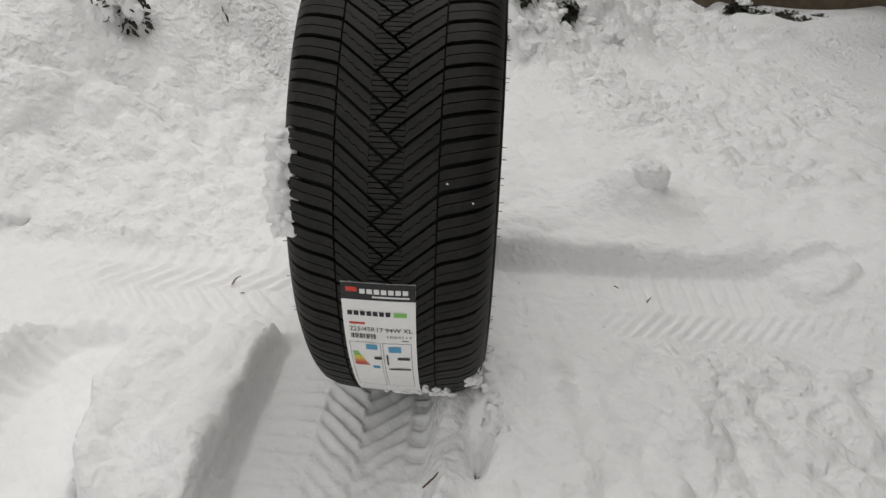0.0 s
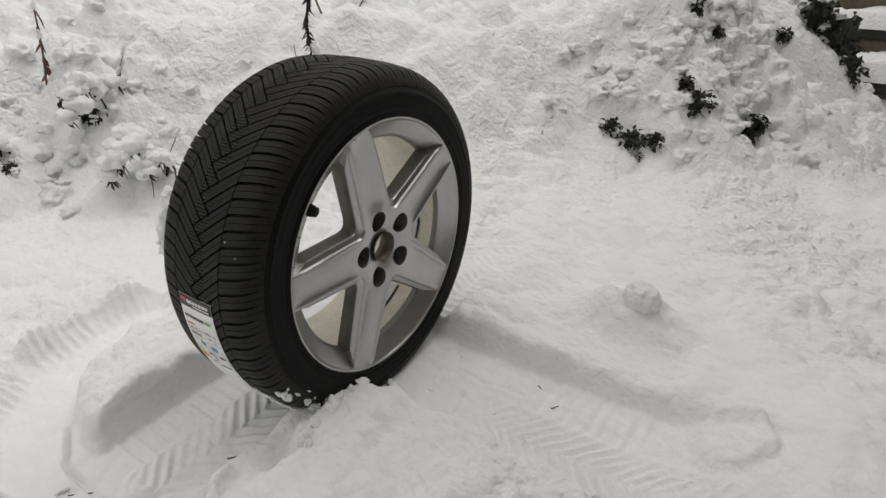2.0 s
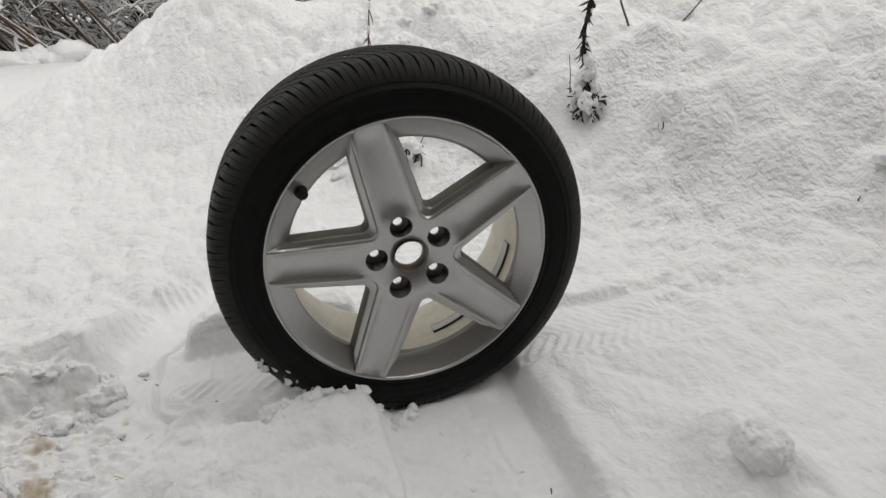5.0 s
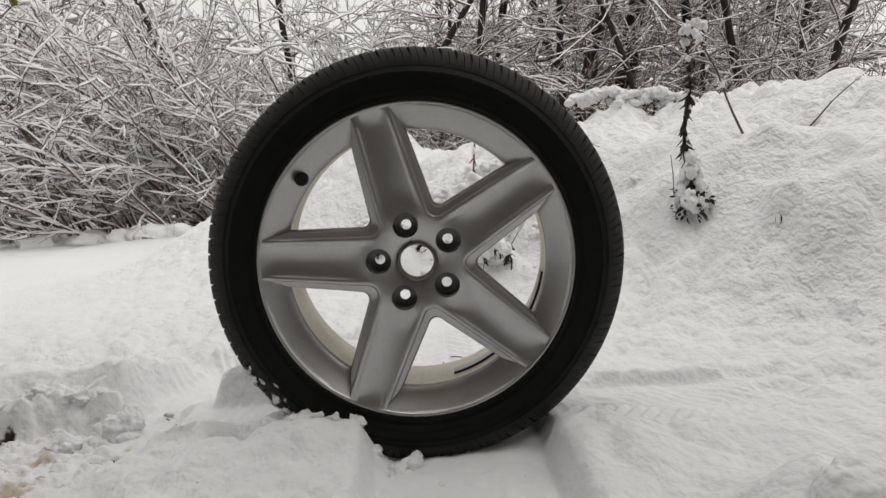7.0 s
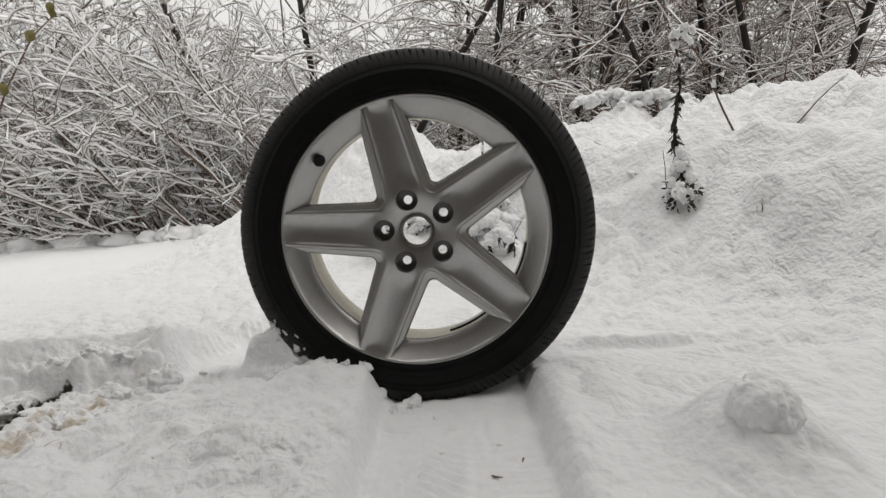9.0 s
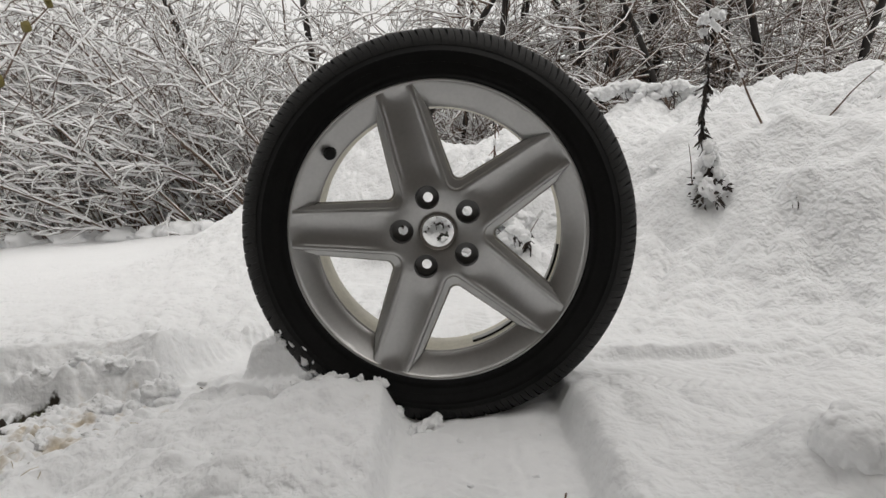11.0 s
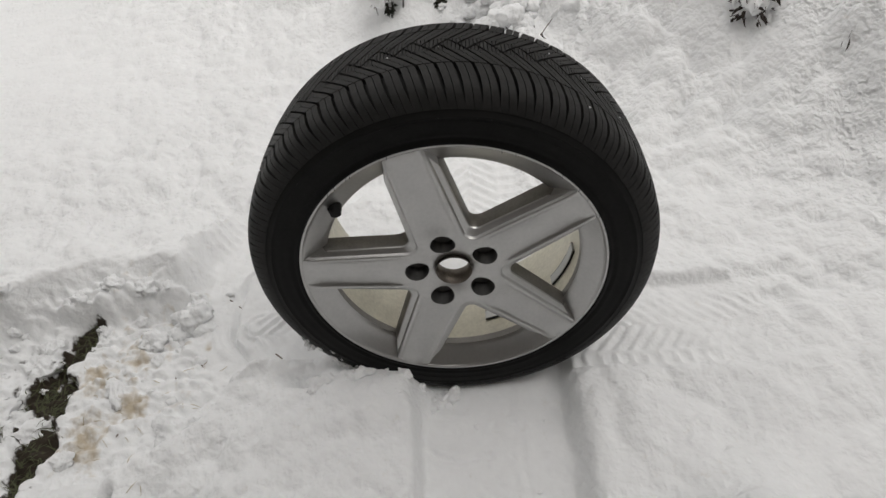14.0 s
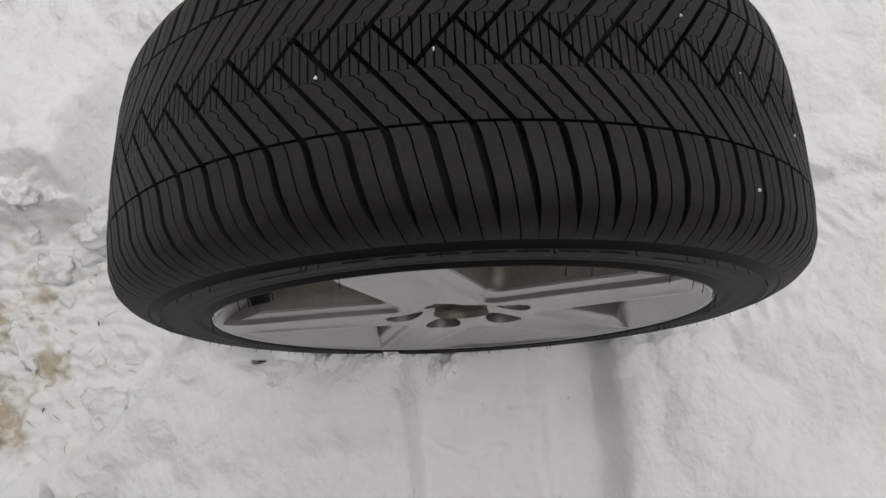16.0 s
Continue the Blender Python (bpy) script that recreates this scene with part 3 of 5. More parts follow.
G, S = 0.0040, 0.0011  # groove and sipe widths


def clip(poly, t, upper):
    """Convex polygon of (turn, s) points cut at one turn."""
    out = []
    for (a0, s0), (a1, s1) in zip(poly, poly[1:] + poly[:1]):
        in0, in1 = (a0 <= t) == upper, (a1 <= t) == upper
        if in0:
            out.append((a0, s0))
        if in0 != in1:
            k = (t - a0) / (a1 - a0)
            out.append((t, s0 + (s1 - s0) * k))
    return out


def ladder(head, s1, u1, u2, side, shift, rung=0.0052):
    """The head of an arm, ending along the flank of the opposite arms and cut into slices straight across the tyre."""
    full = [(u + 0.83 * q, q) for u, q in ((u1, (head - u1) / 1.66), (u2, (head - u2) / 1.66), (u2, s1), (u1, s1))]
    t = min(p_[0] for p_ in full) - 0.001
    while t < max(p_[0] for p_ in full):
        poly = clip(clip(full, t + rung - S / 2, True), t + S / 2, False)
        t += rung
        if len(poly) < 3:
            continue
        b, n = len(tv), len(poly)
        for lift in (-0.008, 0.0):
            for a_, s_ in poly:
                tv.append(tread_point(a_ - 0.83 * s_, s_, side, lift, shift))
        for f in [tuple(range(b + n, b + 2 * n))] + [(b + i, b + (i + 1) % n, b + n + (i + 1) % n, b + n + i) for i in range(n)]:
            tf.append(f[::-1] if side > 0 else f)


for k in range(UNITS):
    for side in (1, -1):
        sh = k * UNIT + (0.0 if side > 0 else UNIT / 2)
        w = P - G
        # arms of a herringbone: a laddered head, a cross cut, then a block with a wavy sipe
        for base, head in ((0.0, G), (P, 2 * P + G)):
            ladder(head, 0.0165, base + G, base + P, side, sh)
            strip(0.0167, 0.0485, base + G, base + G + w * 0.5 - S / 2, side, sh, 0, 0.0011)
            strip(0.0167, 0.0485, base + G + w * 0.5 + S / 2, base + P, side, sh, 0.0011, 0)
        # shoulder blocks, each with a straight sipe
        for base in (0.0, P):
            for lo, hi in ((G, G + w * 0.48), (G + w * 0.48 + S, P)):
                st = []
                for i in range(15):
                    s = 0.0503 + (0.1225 - 0.0503) * i / 14
                    grow = -0.0004 + 0.0024 * sstep(0.086, 0.121, s)
                    st.append((s, base + lo - (grow if lo == G else 0), base + hi + (grow if hi == P else 0)))
                block(st, side, sh)
tread_me = mesh_from("tread", tv, tf, RUBBER)
tread_me.set_sharp_from_angle(angle=radians(30))
tread = part("tread", tread_me, tyre, "directional V tread blocks with fine sipes")

# sidewall relief: plain bars where the maker's writing stands, and the moulding hairs
def side_bar(a0, a1, r0, r1, h=0.0006, n=5):
    sv, sf = [], []
    b = 0
    for i in range(n):
        a = radians(a0 + (a1 - a0) * i / (n - 1))
        for r, lift in ((r0, 0), (r0, h), (r1, h), (r1, 0)):
            x = MID + float(np.interp(r, [0.2560, 0.2640, 0.2706, 0.2725], [0.1086, 0.1088, 0.1077, 0.1084])) + lift - 0.0001
            sv.append((x, r * math.cos(a), r * math.sin(a)))
    for i in range(n - 1):
        for c in range(3):
            p, q = b + 4 * i + c, b + 4 * (i + 1) + c
            sf.append((p, q, q + 1, p + 1))
    part("raised_mark", mesh_from("raised_mark", sv, sf, RUBBER_SIDE, False), tyre)


for start in (70, 250):
    for i in range(7):
        side_bar(start + i * 5.6, start + i * 5.6 + 4.2, 0.2555, 0.2665)
    side_bar(start + 44, start + 52, 0.259, 0.262)
    side_bar(start - 14, start - 5, 0.259, 0.262)

hv, hf = [], []
hr = random.Random(5)
for k in range(150):
    a = hr.uniform(0, 2 * math.pi)
    kind = k % 3
    if kind == 0:
        x, r, dx, dr = MID + 0.1078, 0.2715, 0.004, 0.0006
    elif kind == 1:
        x, r, dx, dr = MID + 0.1090, 0.2325, 0.006, -0.002
    else:
        x, r, dx, dr = MID - 0.1078, 0.2720, -0.005, 0.0004
    b = len(hv)
    e = 0.00035
    for t in (0, 1):
        for i in range(3):
            w_ = 2 * math.pi * i / 3
            rr = r + dr * t + e * math.cos(w_)
            aa = a + e * math.sin(w_) / r + 0.002 * t * hr.uniform(-1, 1)
            hv.append((x + dx * t, rr * math.cos(aa), rr * math.sin(aa)))
    for i in range(3):
        j = (i + 1) % 3
        hf.append((b + i, b + j, b + 3 + j, b + 3 + i))
part("moulding_hairs", mesh_from("moulding_hairs", hv, hf, RUBBER_SIDE, False), tyre, "fine rubber moulding hairs")["kind"] = "stuff"

# rim: barrel with dish and lips
dish = [(0.0960, 0.2262), (0.1012, 0.2272), (0.1020, 0.2285), (0.1024, 0.2302), (0.1022, 0.2320), (0.1000, 0.2335), (0.0960, 0.2345)]
well = [(0.0740, 0.1958), (0.0600, 0.1970), (0.0440, 0.1982), (0.0300, 0.1986), (0.0000, 0.1988), (-0.0300, 0.2030), (-0.0600, 0.2100), (-0.0900, 0.2145), (-0.1060, 0.2170), (-0.1120, 0.2230), (-0.1140, 0.2310), (-0.1110, 0.2335), (-0.1060, 0.2260),
        (-0.0900, 0.2220), (-0.0550, 0.2170), (-0.0300, 0.2090), (0.0000, 0.2050), (0.0300, 0.2055), (0.0480, 0.2075), (0.0700, 0.2125), (0.0850, 0.2205), (0.0960, 0.2305)]
rim = part("rim", revolve("rim", dish, SILVER, 160), wheel, "silver painted alloy rim with five broad spokes")
part("barrel", revolve("barrel", well, BARREL, 128), rim, "dull yellowish inner barrel, dirty")


def face_x(r, v):
    """Front face of hub and spokes: hub recessed, spokes rising to the lip."""
    return 0.0975 - 0.0105 * (max(0.0, 0.074 - r) / 0.047) ** 2 + 0.0044 * max(0.0, (r - 0.080) / 0.149) ** 1.1


def channel(t, r):
    """Depth of a spoke's hollow at t from its edge (0) to its middle (1): a narrow rounded flange, a step, then a wide trough."""
    ease = float(sstep(0.068, 0.100, r)) * (1 - 0.55 * float(sstep(0.205, 0.2276, r)))
    return ease * (0.0016 * float(sstep(0.15, 0.27, t)) + 0.0048 * (1 - (1 - max(0.0, t - 0.2) / 0.8) ** 2) - 0.0005 * math.sin(math.pi * min(1.0, t / 0.2)))


def outline(r_in, r_out, half_deg, fillet, n_f=5, n_s=16, n_a=14):
    """Half-open loop round a window, in the frame of its middle line: fillet at the hub, side, arc, side, fillet."""
    B = Vector((r_out * math.cos(radians(half_deg)), r_out * math.sin(radians(half_deg))))
    A = Vector((r_in - fillet * 0.55, 0))
    d = (B - A).normalized()
    up = []
    st = A + d * fillet
    vertex = Vector((A.x + fillet * d.x * 0.45, 0))
    for i in range(n_f):
        t = i / n_f
        p0, p1, p2 = Vector((r_in, 0)), Vector((r_in, st.y * 0.55)), st
        up.append(p0 * (1 - t) ** 2 + p1 * 2 * t * (1 - t) + p2 * t * t)
    for i in range(n_s):
        up.append(st.lerp(B, i / n_s))
    arc = [Vector((r_out * math.cos(radians(half_deg * (1 - 2 * i / n_a))), r_out * math.sin(radians(half_deg * (1 - 2 * i / n_a))))) for i in range(n_a + 1)]
    low = [Vector((p.x, -p.y)) for p in up[1:]][::-1]
    return up + arc + low


def spider():
    """Hub and five spokes as one closed casting, to be drilled."""
    bm = bmesh.new()
    nf, ns, na = 5, 16, 14
    w2 = outline(0.0905, 0.1945, 23.6, 0.012, nf, ns, na)
    w1 = outline(0.0868, 0.1985, 24.5, 0.013, nf, ns, na)
    w0 = outline(0.0705, 0.2262, 28.7, 0.017, nf, ns, na)
    n = len(w0)
    edge = []
    for i in range(n):
        j = i if i <= n // 2 else n - i
        sgn = 1 if i <= n // 2 else -1
        if j < nf:
            a = 36 * j / nf
            p = Vector((0.0272 * math.cos(radians(a)), 0.0272 * math.sin(radians(a))))
        elif j < nf + ns:
            t = (j - nf) / ns
            rr = 0.0272 + (0.2276 - 0.0272) * t
            p = Vector((rr * math.cos(radians(36)), rr * math.sin(radians(36))))
        else:
            i2 = j - nf - ns
            a = 36 * (1 - 2 * i2 / na)
            p = Vector((0.2276 * math.cos(radians(a)), 0.2276 * math.sin(radians(a))))
        edge.append(Vector((p.x, p.y * sgn)))
    def v_of(p):
        a = math.atan2(p.y, p.x)
        return p.length * math.sin(radians(36) - abs(a))
    for sec in range(5):
        mid = radians(sec * 72)
        def put(p, x):
            a = math.atan2(p.y, p.x) + mid
            return bm.verts.new((x, p.length * math.cos(a), p.length * math.sin(a)))
        rows = []
        arc_part = [nf + ns <= i <= nf + ns + na for i in range(n)]
        def h0(p):
            return face_x(p.length, v_of(p))
        back = lambda p: 0.064 if p.length > 0.095 else 0.062
        rows.append([put(p, back(p)) for p in w2])
        rows.append([put(p, 0.0762 if arc_part[i] else h0(p) - 0.020) for i, p in enumerate(w2)])
        rows.append([put(p, 0.0800 if arc_part[i] else h0(p) - 0.0100) for i, p in enumerate(w1)])
        for k_, drop in ((0.10, 0.0080), (0.45, 0.0062), (0.72, 0.0050), (0.82, 0.0046), (0.90, 0.0030)):
            rows.append([put(w1[i].lerp(w0[i], k_), 0.0800 + 0.0200 * k_ ** 1.15 if arc_part[i] else h0(w1[i].lerp(w0[i], k_)) - drop) for i in range(n)])
        rows.append([put(w0[i], 0.1000 if arc_part[i] else h0(w0[i]) - 0.0006) for i in range(n)])
        for t in (0.04, 0.10, 0.16, 0.21, 0.27, 0.36, 0.48, 0.62, 0.80, 1.0):
            rows.append([put(w0[i].lerp(edge[i], t), 0.1000 + 0.0018 * t if arc_part[i] else h0(w0[i].lerp(edge[i], t)) - channel(t, w0[i].lerp(edge[i], t).length)) for i in range(n)])
        rows.append([put(e, back(e)) for e in edge])
        inner = [rows[-1], [put(edge[i].lerp(w2[i], 0.5), back(edge[i].lerp(w2[i], 0.5)) + 0.002) for i in range(n)], rows[0]]
        for ra, rb in list(zip(rows[:-1], rows[1:])) + list(zip(inner[:-1], inner[1:])):
            wall = ra is rows[-2] and rb is rows[-1]
            for i in range(n):
                j = (i + 1) % n
                k = i if i <= n // 2 else n - i
                k2 = j if j <= n // 2 else n - j
                on_spoke = min(k, k2) >= nf and max(k, k2) <= nf + ns
                if wall and on_spoke:
                    continue
                bm.faces.new((ra[i], ra[j], rb[j], rb[i]))
    bmesh.ops.remove_doubles(bm, verts=bm.verts, dist=0.0002)
    bmesh.ops.recalc_face_normals(bm, faces=bm.faces)
    return bm


def drills():
    """Five stepped cutters for the bolt seats."""
    bm = bmesh.new()
    for k in range(5):
        a = radians(36 + 72 * k)
        cy, cz = 0.056 * math.cos(a), 0.056 * math.sin(a)
        n = 40
        rings = []
        for x, r in ((0.12, 0.0190), (0.098, 0.0188), (0.070, 0.0172), (0.0672, 0.0078), (0.03, 0.0078)):
            rings.append([bm.verts.new((x, cy + r * math.cos(2 * math.pi * i / n), cz + r * math.sin(2 * math.pi * i / n))) for i in range(n)])
        for ra, rb in zip(rings[:-1], rings[1:]):
            for i in range(n):
                bm.faces.new((ra[i], ra[(i + 1) % n], rb[(i + 1) % n], rb[i]))
        bm.faces.new(rings[0])
        bm.faces.new(rings[-1])
    bmesh.ops.recalc_face_normals(bm, faces=bm.faces)
    me = bpy.data.meshes.new("drills")
    bm.to_mesh(me)
    return me


cast = spider()
cast_me = bpy.data.meshes.new("casting")
cast.to_mesh(cast_me)
cast_me.materials.append(SILVER)
cast_me.materials.append(SEAT_SHADED)
cast_me.materials.append(SILVER_SHADE_DUST)
cutter_me = drills()
cutter_me.materials.append(SEAT_SHADED)
blank, cutter = new("blank", cast_me), new("cutter", cutter_me)
drill = blank.modifiers.new("drill", "BOOLEAN")
drill.operation, drill.object, drill.solver, drill.material_mode = "DIFFERENCE", cutter, "EXACT", "TRANSFER"
bpy.context.view_layer.update()
drilled = bpy.data.meshes.new_from_object(blank.evaluated_get(bpy.context.evaluated_depsgraph_get()))
bpy.data.objects.remove(blank)
bpy.data.objects.remove(cutter)


def piece_of(me, keep, name):
    bm = bmesh.new()
    bm.from_mesh(me)
    bmesh.ops.delete(bm, geom=[f for f in bm.faces if not keep(f.calc_center_median())], context="FACES")
    bm.normal_update()
    for f in bm.faces:                       # spoke flanks: shade and dark reflections put into the colour, with brownish dust
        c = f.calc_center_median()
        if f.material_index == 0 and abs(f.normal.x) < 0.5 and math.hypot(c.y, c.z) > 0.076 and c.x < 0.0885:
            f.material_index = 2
    out = bpy.data.meshes.new(name)
    bm.to_mesh(out)
    for m_ in me.materials:
        out.materials.append(m_)
    out.shade_smooth()
    out.set_sharp_from_angle(angle=radians(32))
    return out


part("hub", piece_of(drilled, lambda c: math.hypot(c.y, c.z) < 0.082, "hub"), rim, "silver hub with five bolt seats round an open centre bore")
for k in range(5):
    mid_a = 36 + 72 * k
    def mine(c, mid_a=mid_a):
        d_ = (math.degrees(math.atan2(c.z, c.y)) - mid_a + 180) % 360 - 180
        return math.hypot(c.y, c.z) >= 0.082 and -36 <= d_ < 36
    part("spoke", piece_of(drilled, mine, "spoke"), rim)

part("bore_ring", revolve("bore_ring", [(0.0945, 0.0276), (0.0905, 0.0262), (0.0860, 0.0260), (0.0855, 0.0250), (0.0660, 0.0250), (0.0625, 0.0270)], BORE, 64), rim, "brown machined ring in the centre bore")

# valve stem in the dish
va = radians(145.3)
val = revolve("valve", [(-0.012, 0.0), (-0.012, 0.0112), (0.002, 0.0110), (0.004, 0.0100), (0.010, 0.0094), (0.011, 0.0082), (0.0160, 0.0080), (0.0170, 0.0068), (0.0170, 0.0)], VALVE_RUBBER, 20)
inward = Vector((0.95, -0.31 * math.cos(va), -0.31 * math.sin(va)))
vm = Matrix.Translation((0.083, 0.2070 * math.cos(va), 0.2085 * math.sin(va))) @ inward.to_track_quat("X", "Z").to_matrix().to_4x4()
part("valve", val, rim, "short black rubber valve stem", vm)


# stick-on balance weights on the barrel
def weight_row(a0, a1, x0):
    n = max(2, int((a1 - a0) / 3.2))
    for i in range(n):
        a = radians(a0 + (a1 - a0) * (i + 0.5) / n)
        w_ = radians((a1 - a0) / n * 0.495)
        bm = bmesh.new()
        vs = {}
        for ix, x in enumerate((x0 - 0.0085, x0 + 0.0085)):
            for ia, da in enumerate((-w_, w_)):
                for ir, r in enumerate((0.1985, 0.1950)):
                    vs[ix, ia, ir] = bm.verts.new((x, r * math.cos(a + da), r * math.sin(a + da)))
        for f in (((0, 0, 0), (0, 1, 0), (0, 1, 1), (0, 0, 1)), ((1, 0, 0), (1, 0, 1), (1, 1, 1), (1, 1, 0)), ((0, 0, 1), (0, 1, 1), (1, 1, 1), (1, 0, 1)),
                  ((0, 0, 0), (0, 0, 1), (1, 0, 1), (1, 0, 0)), ((0, 1, 0), (1, 1, 0), (1, 1, 1), (0, 1, 1))):
            bm.faces.new([vs[q] for q in f])
        me = bpy.data.meshes.new("balance_weight")
        bm.to_mesh(me)
        me.materials.append(WEIGHT)
        part("balance_weight", me, rim)
    bm = bmesh.new()
    m_ = 14
    for edge_x in (x0 - 0.0105, x0 + 0.0092):
        prev = None
        for i in range(m_ + 1):
            a = radians(a0 + (a1 - a0) * i / m_)
            cur = [bm.verts.new((edge_x + dx, r * math.cos(a), r * math.sin(a))) for dx, r in ((0, 0.1990), (0, 0.1955), (0.0016, 0.1955), (0.0016, 0.1990))]
            if prev:
                for c in range(3):
                    bm.faces.new((prev[c], cur[c], cur[c + 1], prev[c + 1]))
            prev = cur
    me = bpy.data.meshes.new("adhesive_strip")
    bm.to_mesh(me)
    me.materials.append(WEIGHT_TAPE)
    part("adhesive_strip", me, rim, "black adhesive strip edges")


weight_row(-72, -50, 0.018)
weight_row(-30, -6, 0.018)


# ---- paper label wrapped over the tread ----
LX0, LX1 = -0.050, 0.0255
LA0, LA1 = 180.4, 222.0


def on_tread(u, w, lift):
    """u: 0 to 1 across the label from its edge at -x, w: metres down from its head."""
    x = LX0 + (LX1 - LX0) * u
    _, r = crown(x - MID, 0.0)
    a = radians(LA0) + w / R0
    return (x, (r + lift) * math.cos(a), (r + lift) * math.sin(a))


def patch(name, u0, u1, w0, w1, lift, mat, parent, lab="", nu=6, nw=None):
    nw = nw or max(1, int((w1 - w0) / 0.006))
    vs, fs = [], []
    for i in range(nu + 1):
        for j in range(nw + 1):
            vs.append(on_tread(u0 + (u1 - u0) * i / nu, w0 + (w1 - w0) * j / nw, lift))
    for i in range(nu):
        for j in range(nw):
            a = i * (nw + 1) + j
            fs.append((a, a + 1, a + nw + 2, a + nw + 1))
    return part(name, mesh_from(name, vs, fs, mat), parent, lab)


LLEN = (LA1 - LA0) * math.pi / 180 * R0
vs, fs = [], []
NU, NW = 16, 60
for lift in (0.0006, 0.0011):
    for i in range(NU + 1):
        for j in range(NW + 1):
            crease = 0.0005 * math.sin(i * 2.1 + j * 0.5) * (0.3 + 0.7 * vnoise(np.array([i * 0.4]), np.array([j * 0.25]))[0]) if j > 6 else 0
            vs.append(on_tread(i / NU, LLEN * j / NW, lift + 0.25 * crease))
M1 = (NU + 1) * (NW + 1)
for i in range(NU):
    for j in range(NW):
        a = i * (NW + 1) + j
        fs.append((M1 + a, M1 + a + 1, M1 + a + NW + 2, M1 + a + NW + 1))
        fs.append((a, a + NW + 1, a + NW + 2, a + 1))
paper = part("tyre_label", mesh_from("tyre_label", vs, fs, PAPER), wheel, "white paper size label stuck on the tread")
T = 0.0017
patch("label_head", 0.0, 1.0, 0.0, 0.0205, T, INK_BLACK, paper, "black printed head band")
# maker's mark and name, as plain shapes
patch("maker_mark", 0.07, 0.22, 0.005, 0.0105, T + 0.0004, INK_RED, paper)
for i in range(7):
    patch("head_bar", 0.255 + i * 0.096, 0.255 + i * 0.096 + 0.072, 0.0068, 0.0125, T + 0.0004, INK_WHITE, paper, nu=2)
patch("slogan_bar", 0.42, 0.92, 0.0150, 0.0170, T + 0.0004, INK_WHITE, paper)
for i in range(7):
    patch("model_bar", 0.07 + i * 0.087, 0.07 + i * 0.087 + 0.066, 0.0350, 0.0412, T, INK_BLACK, paper, nu=2)
patch("model_accent", 0.70, 0.88, 0.0355, 0.0415, T, INK_GREEN, paper)
patch("red_tag", 0.08, 0.30, 0.0510, 0.0540, T, INK_RED, paper)
cu = 0.09
for i in range(14):
    wd = (0.008, 0.016, 0.010, 0.022)[i * 7 % 4]
    patch("barcode_bar", cu, cu + wd, 0.0680, 0.0760, T, INK_BLACK, paper, nu=1)
    cu += wd + (0.010, 0.016, 0.008)[i % 3]
patch("number_bar", 0.80, 0.90, 0.0765, 0.0780, T, INK_BLACK, paper)


def frame_box(u0, u1, w0, w1, th, mat):
    for a, b, c, d in ((u0, u1, w0, w0 + th), (u0, u1, w1 - th, w1), (u0, u0 + th * 10, w0, w1), (u1 - th * 10, u1, w0, w1)):
        patch("box_line", a, b, c, d, T, mat, paper, nu=3)


frame_box(0.05, 0.49, 0.0820, 0.1900, 0.0006, INK_BLACK)
frame_box(0.52, 0.93, 0.0820, 0.1900, 0.0006, INK_BLACK)
patch("blue_symbol", 0.28, 0.44, 0.0860, 0.0950, T, INK_BLUE, paper)
patch("blue_symbol", 0.60, 0.78, 0.0880, 0.0985, T, INK_BLUE, paper)
for i, ink in enumerate((INK_GREEN, INK_GREEN, INK_YELLOW, INK_YELLOW, INK_ORANGE, INK_RED, INK_RED)):
    patch("grade_bar", 0.08, 0.16 + 0.022 * i, 0.1000 + 0.0042 * i, 0.1032 + 0.0042 * i, T, ink, paper, nu=2)
patch("grade_arrow", 0.38, 0.48, 0.1090, 0.1145, T, INK_BLACK, paper)
patch("grade_arrow", 0.72, 0.90, 0.1080, 0.1135, T, INK_BLACK, paper)
patch("note_bar", 0.56, 0.585, 0.1040, 0.1250, T, INK_BLACK, paper, nu=1)
patch("blue_symbol", 0.34, 0.44, 0.1290, 0.1350, T, INK_BLUE, paper)
patch("sound_bar", 0.58, 0.90, 0.1330, 0.1370, T, INK_BLACK, paper)


def words(text, u0, u1, w0, w1, mat, name, lab):
    """Flat lettering bent onto the label."""
    cu_ = bpy.data.curves.new(name, "FONT")
    cu_.body = text
    cu_.resolution_u = 3
    tmp = new("tmp", cu_)
    bpy.context.view_layer.update()
    me = bpy.data.meshes.new_from_object(tmp.evaluated_get(bpy.context.evaluated_depsgraph_get()))
    bpy.data.objects.remove(tmp)
    xs, ys = [v.co.x for v in me.vertices], [v.co.y for v in me.vertices]
    x0, x1, y0, y1 = min(xs), max(xs), min(ys), max(ys)
    for v in me.vertices:
        v.co = on_tread(u0 + (u1 - u0) * (v.co.x - x0) / (x1 - x0), w1 + (w0 - w1) * (v.co.y - y0) / (y1 - y0), T + 0.0003)
    me.materials.clear()
    me.materials.append(mat)
    return part(name, me, paper, lab)


words("225/45R17 94W XL", 0.08, 0.95, 0.0575, 0.0640, INK_BLACK, "size_text", "printed tyre size")
words("1024117", 0.60, 0.95, 0.0690, 0.0727, INK_BLACK, "article_number", "printed article number")


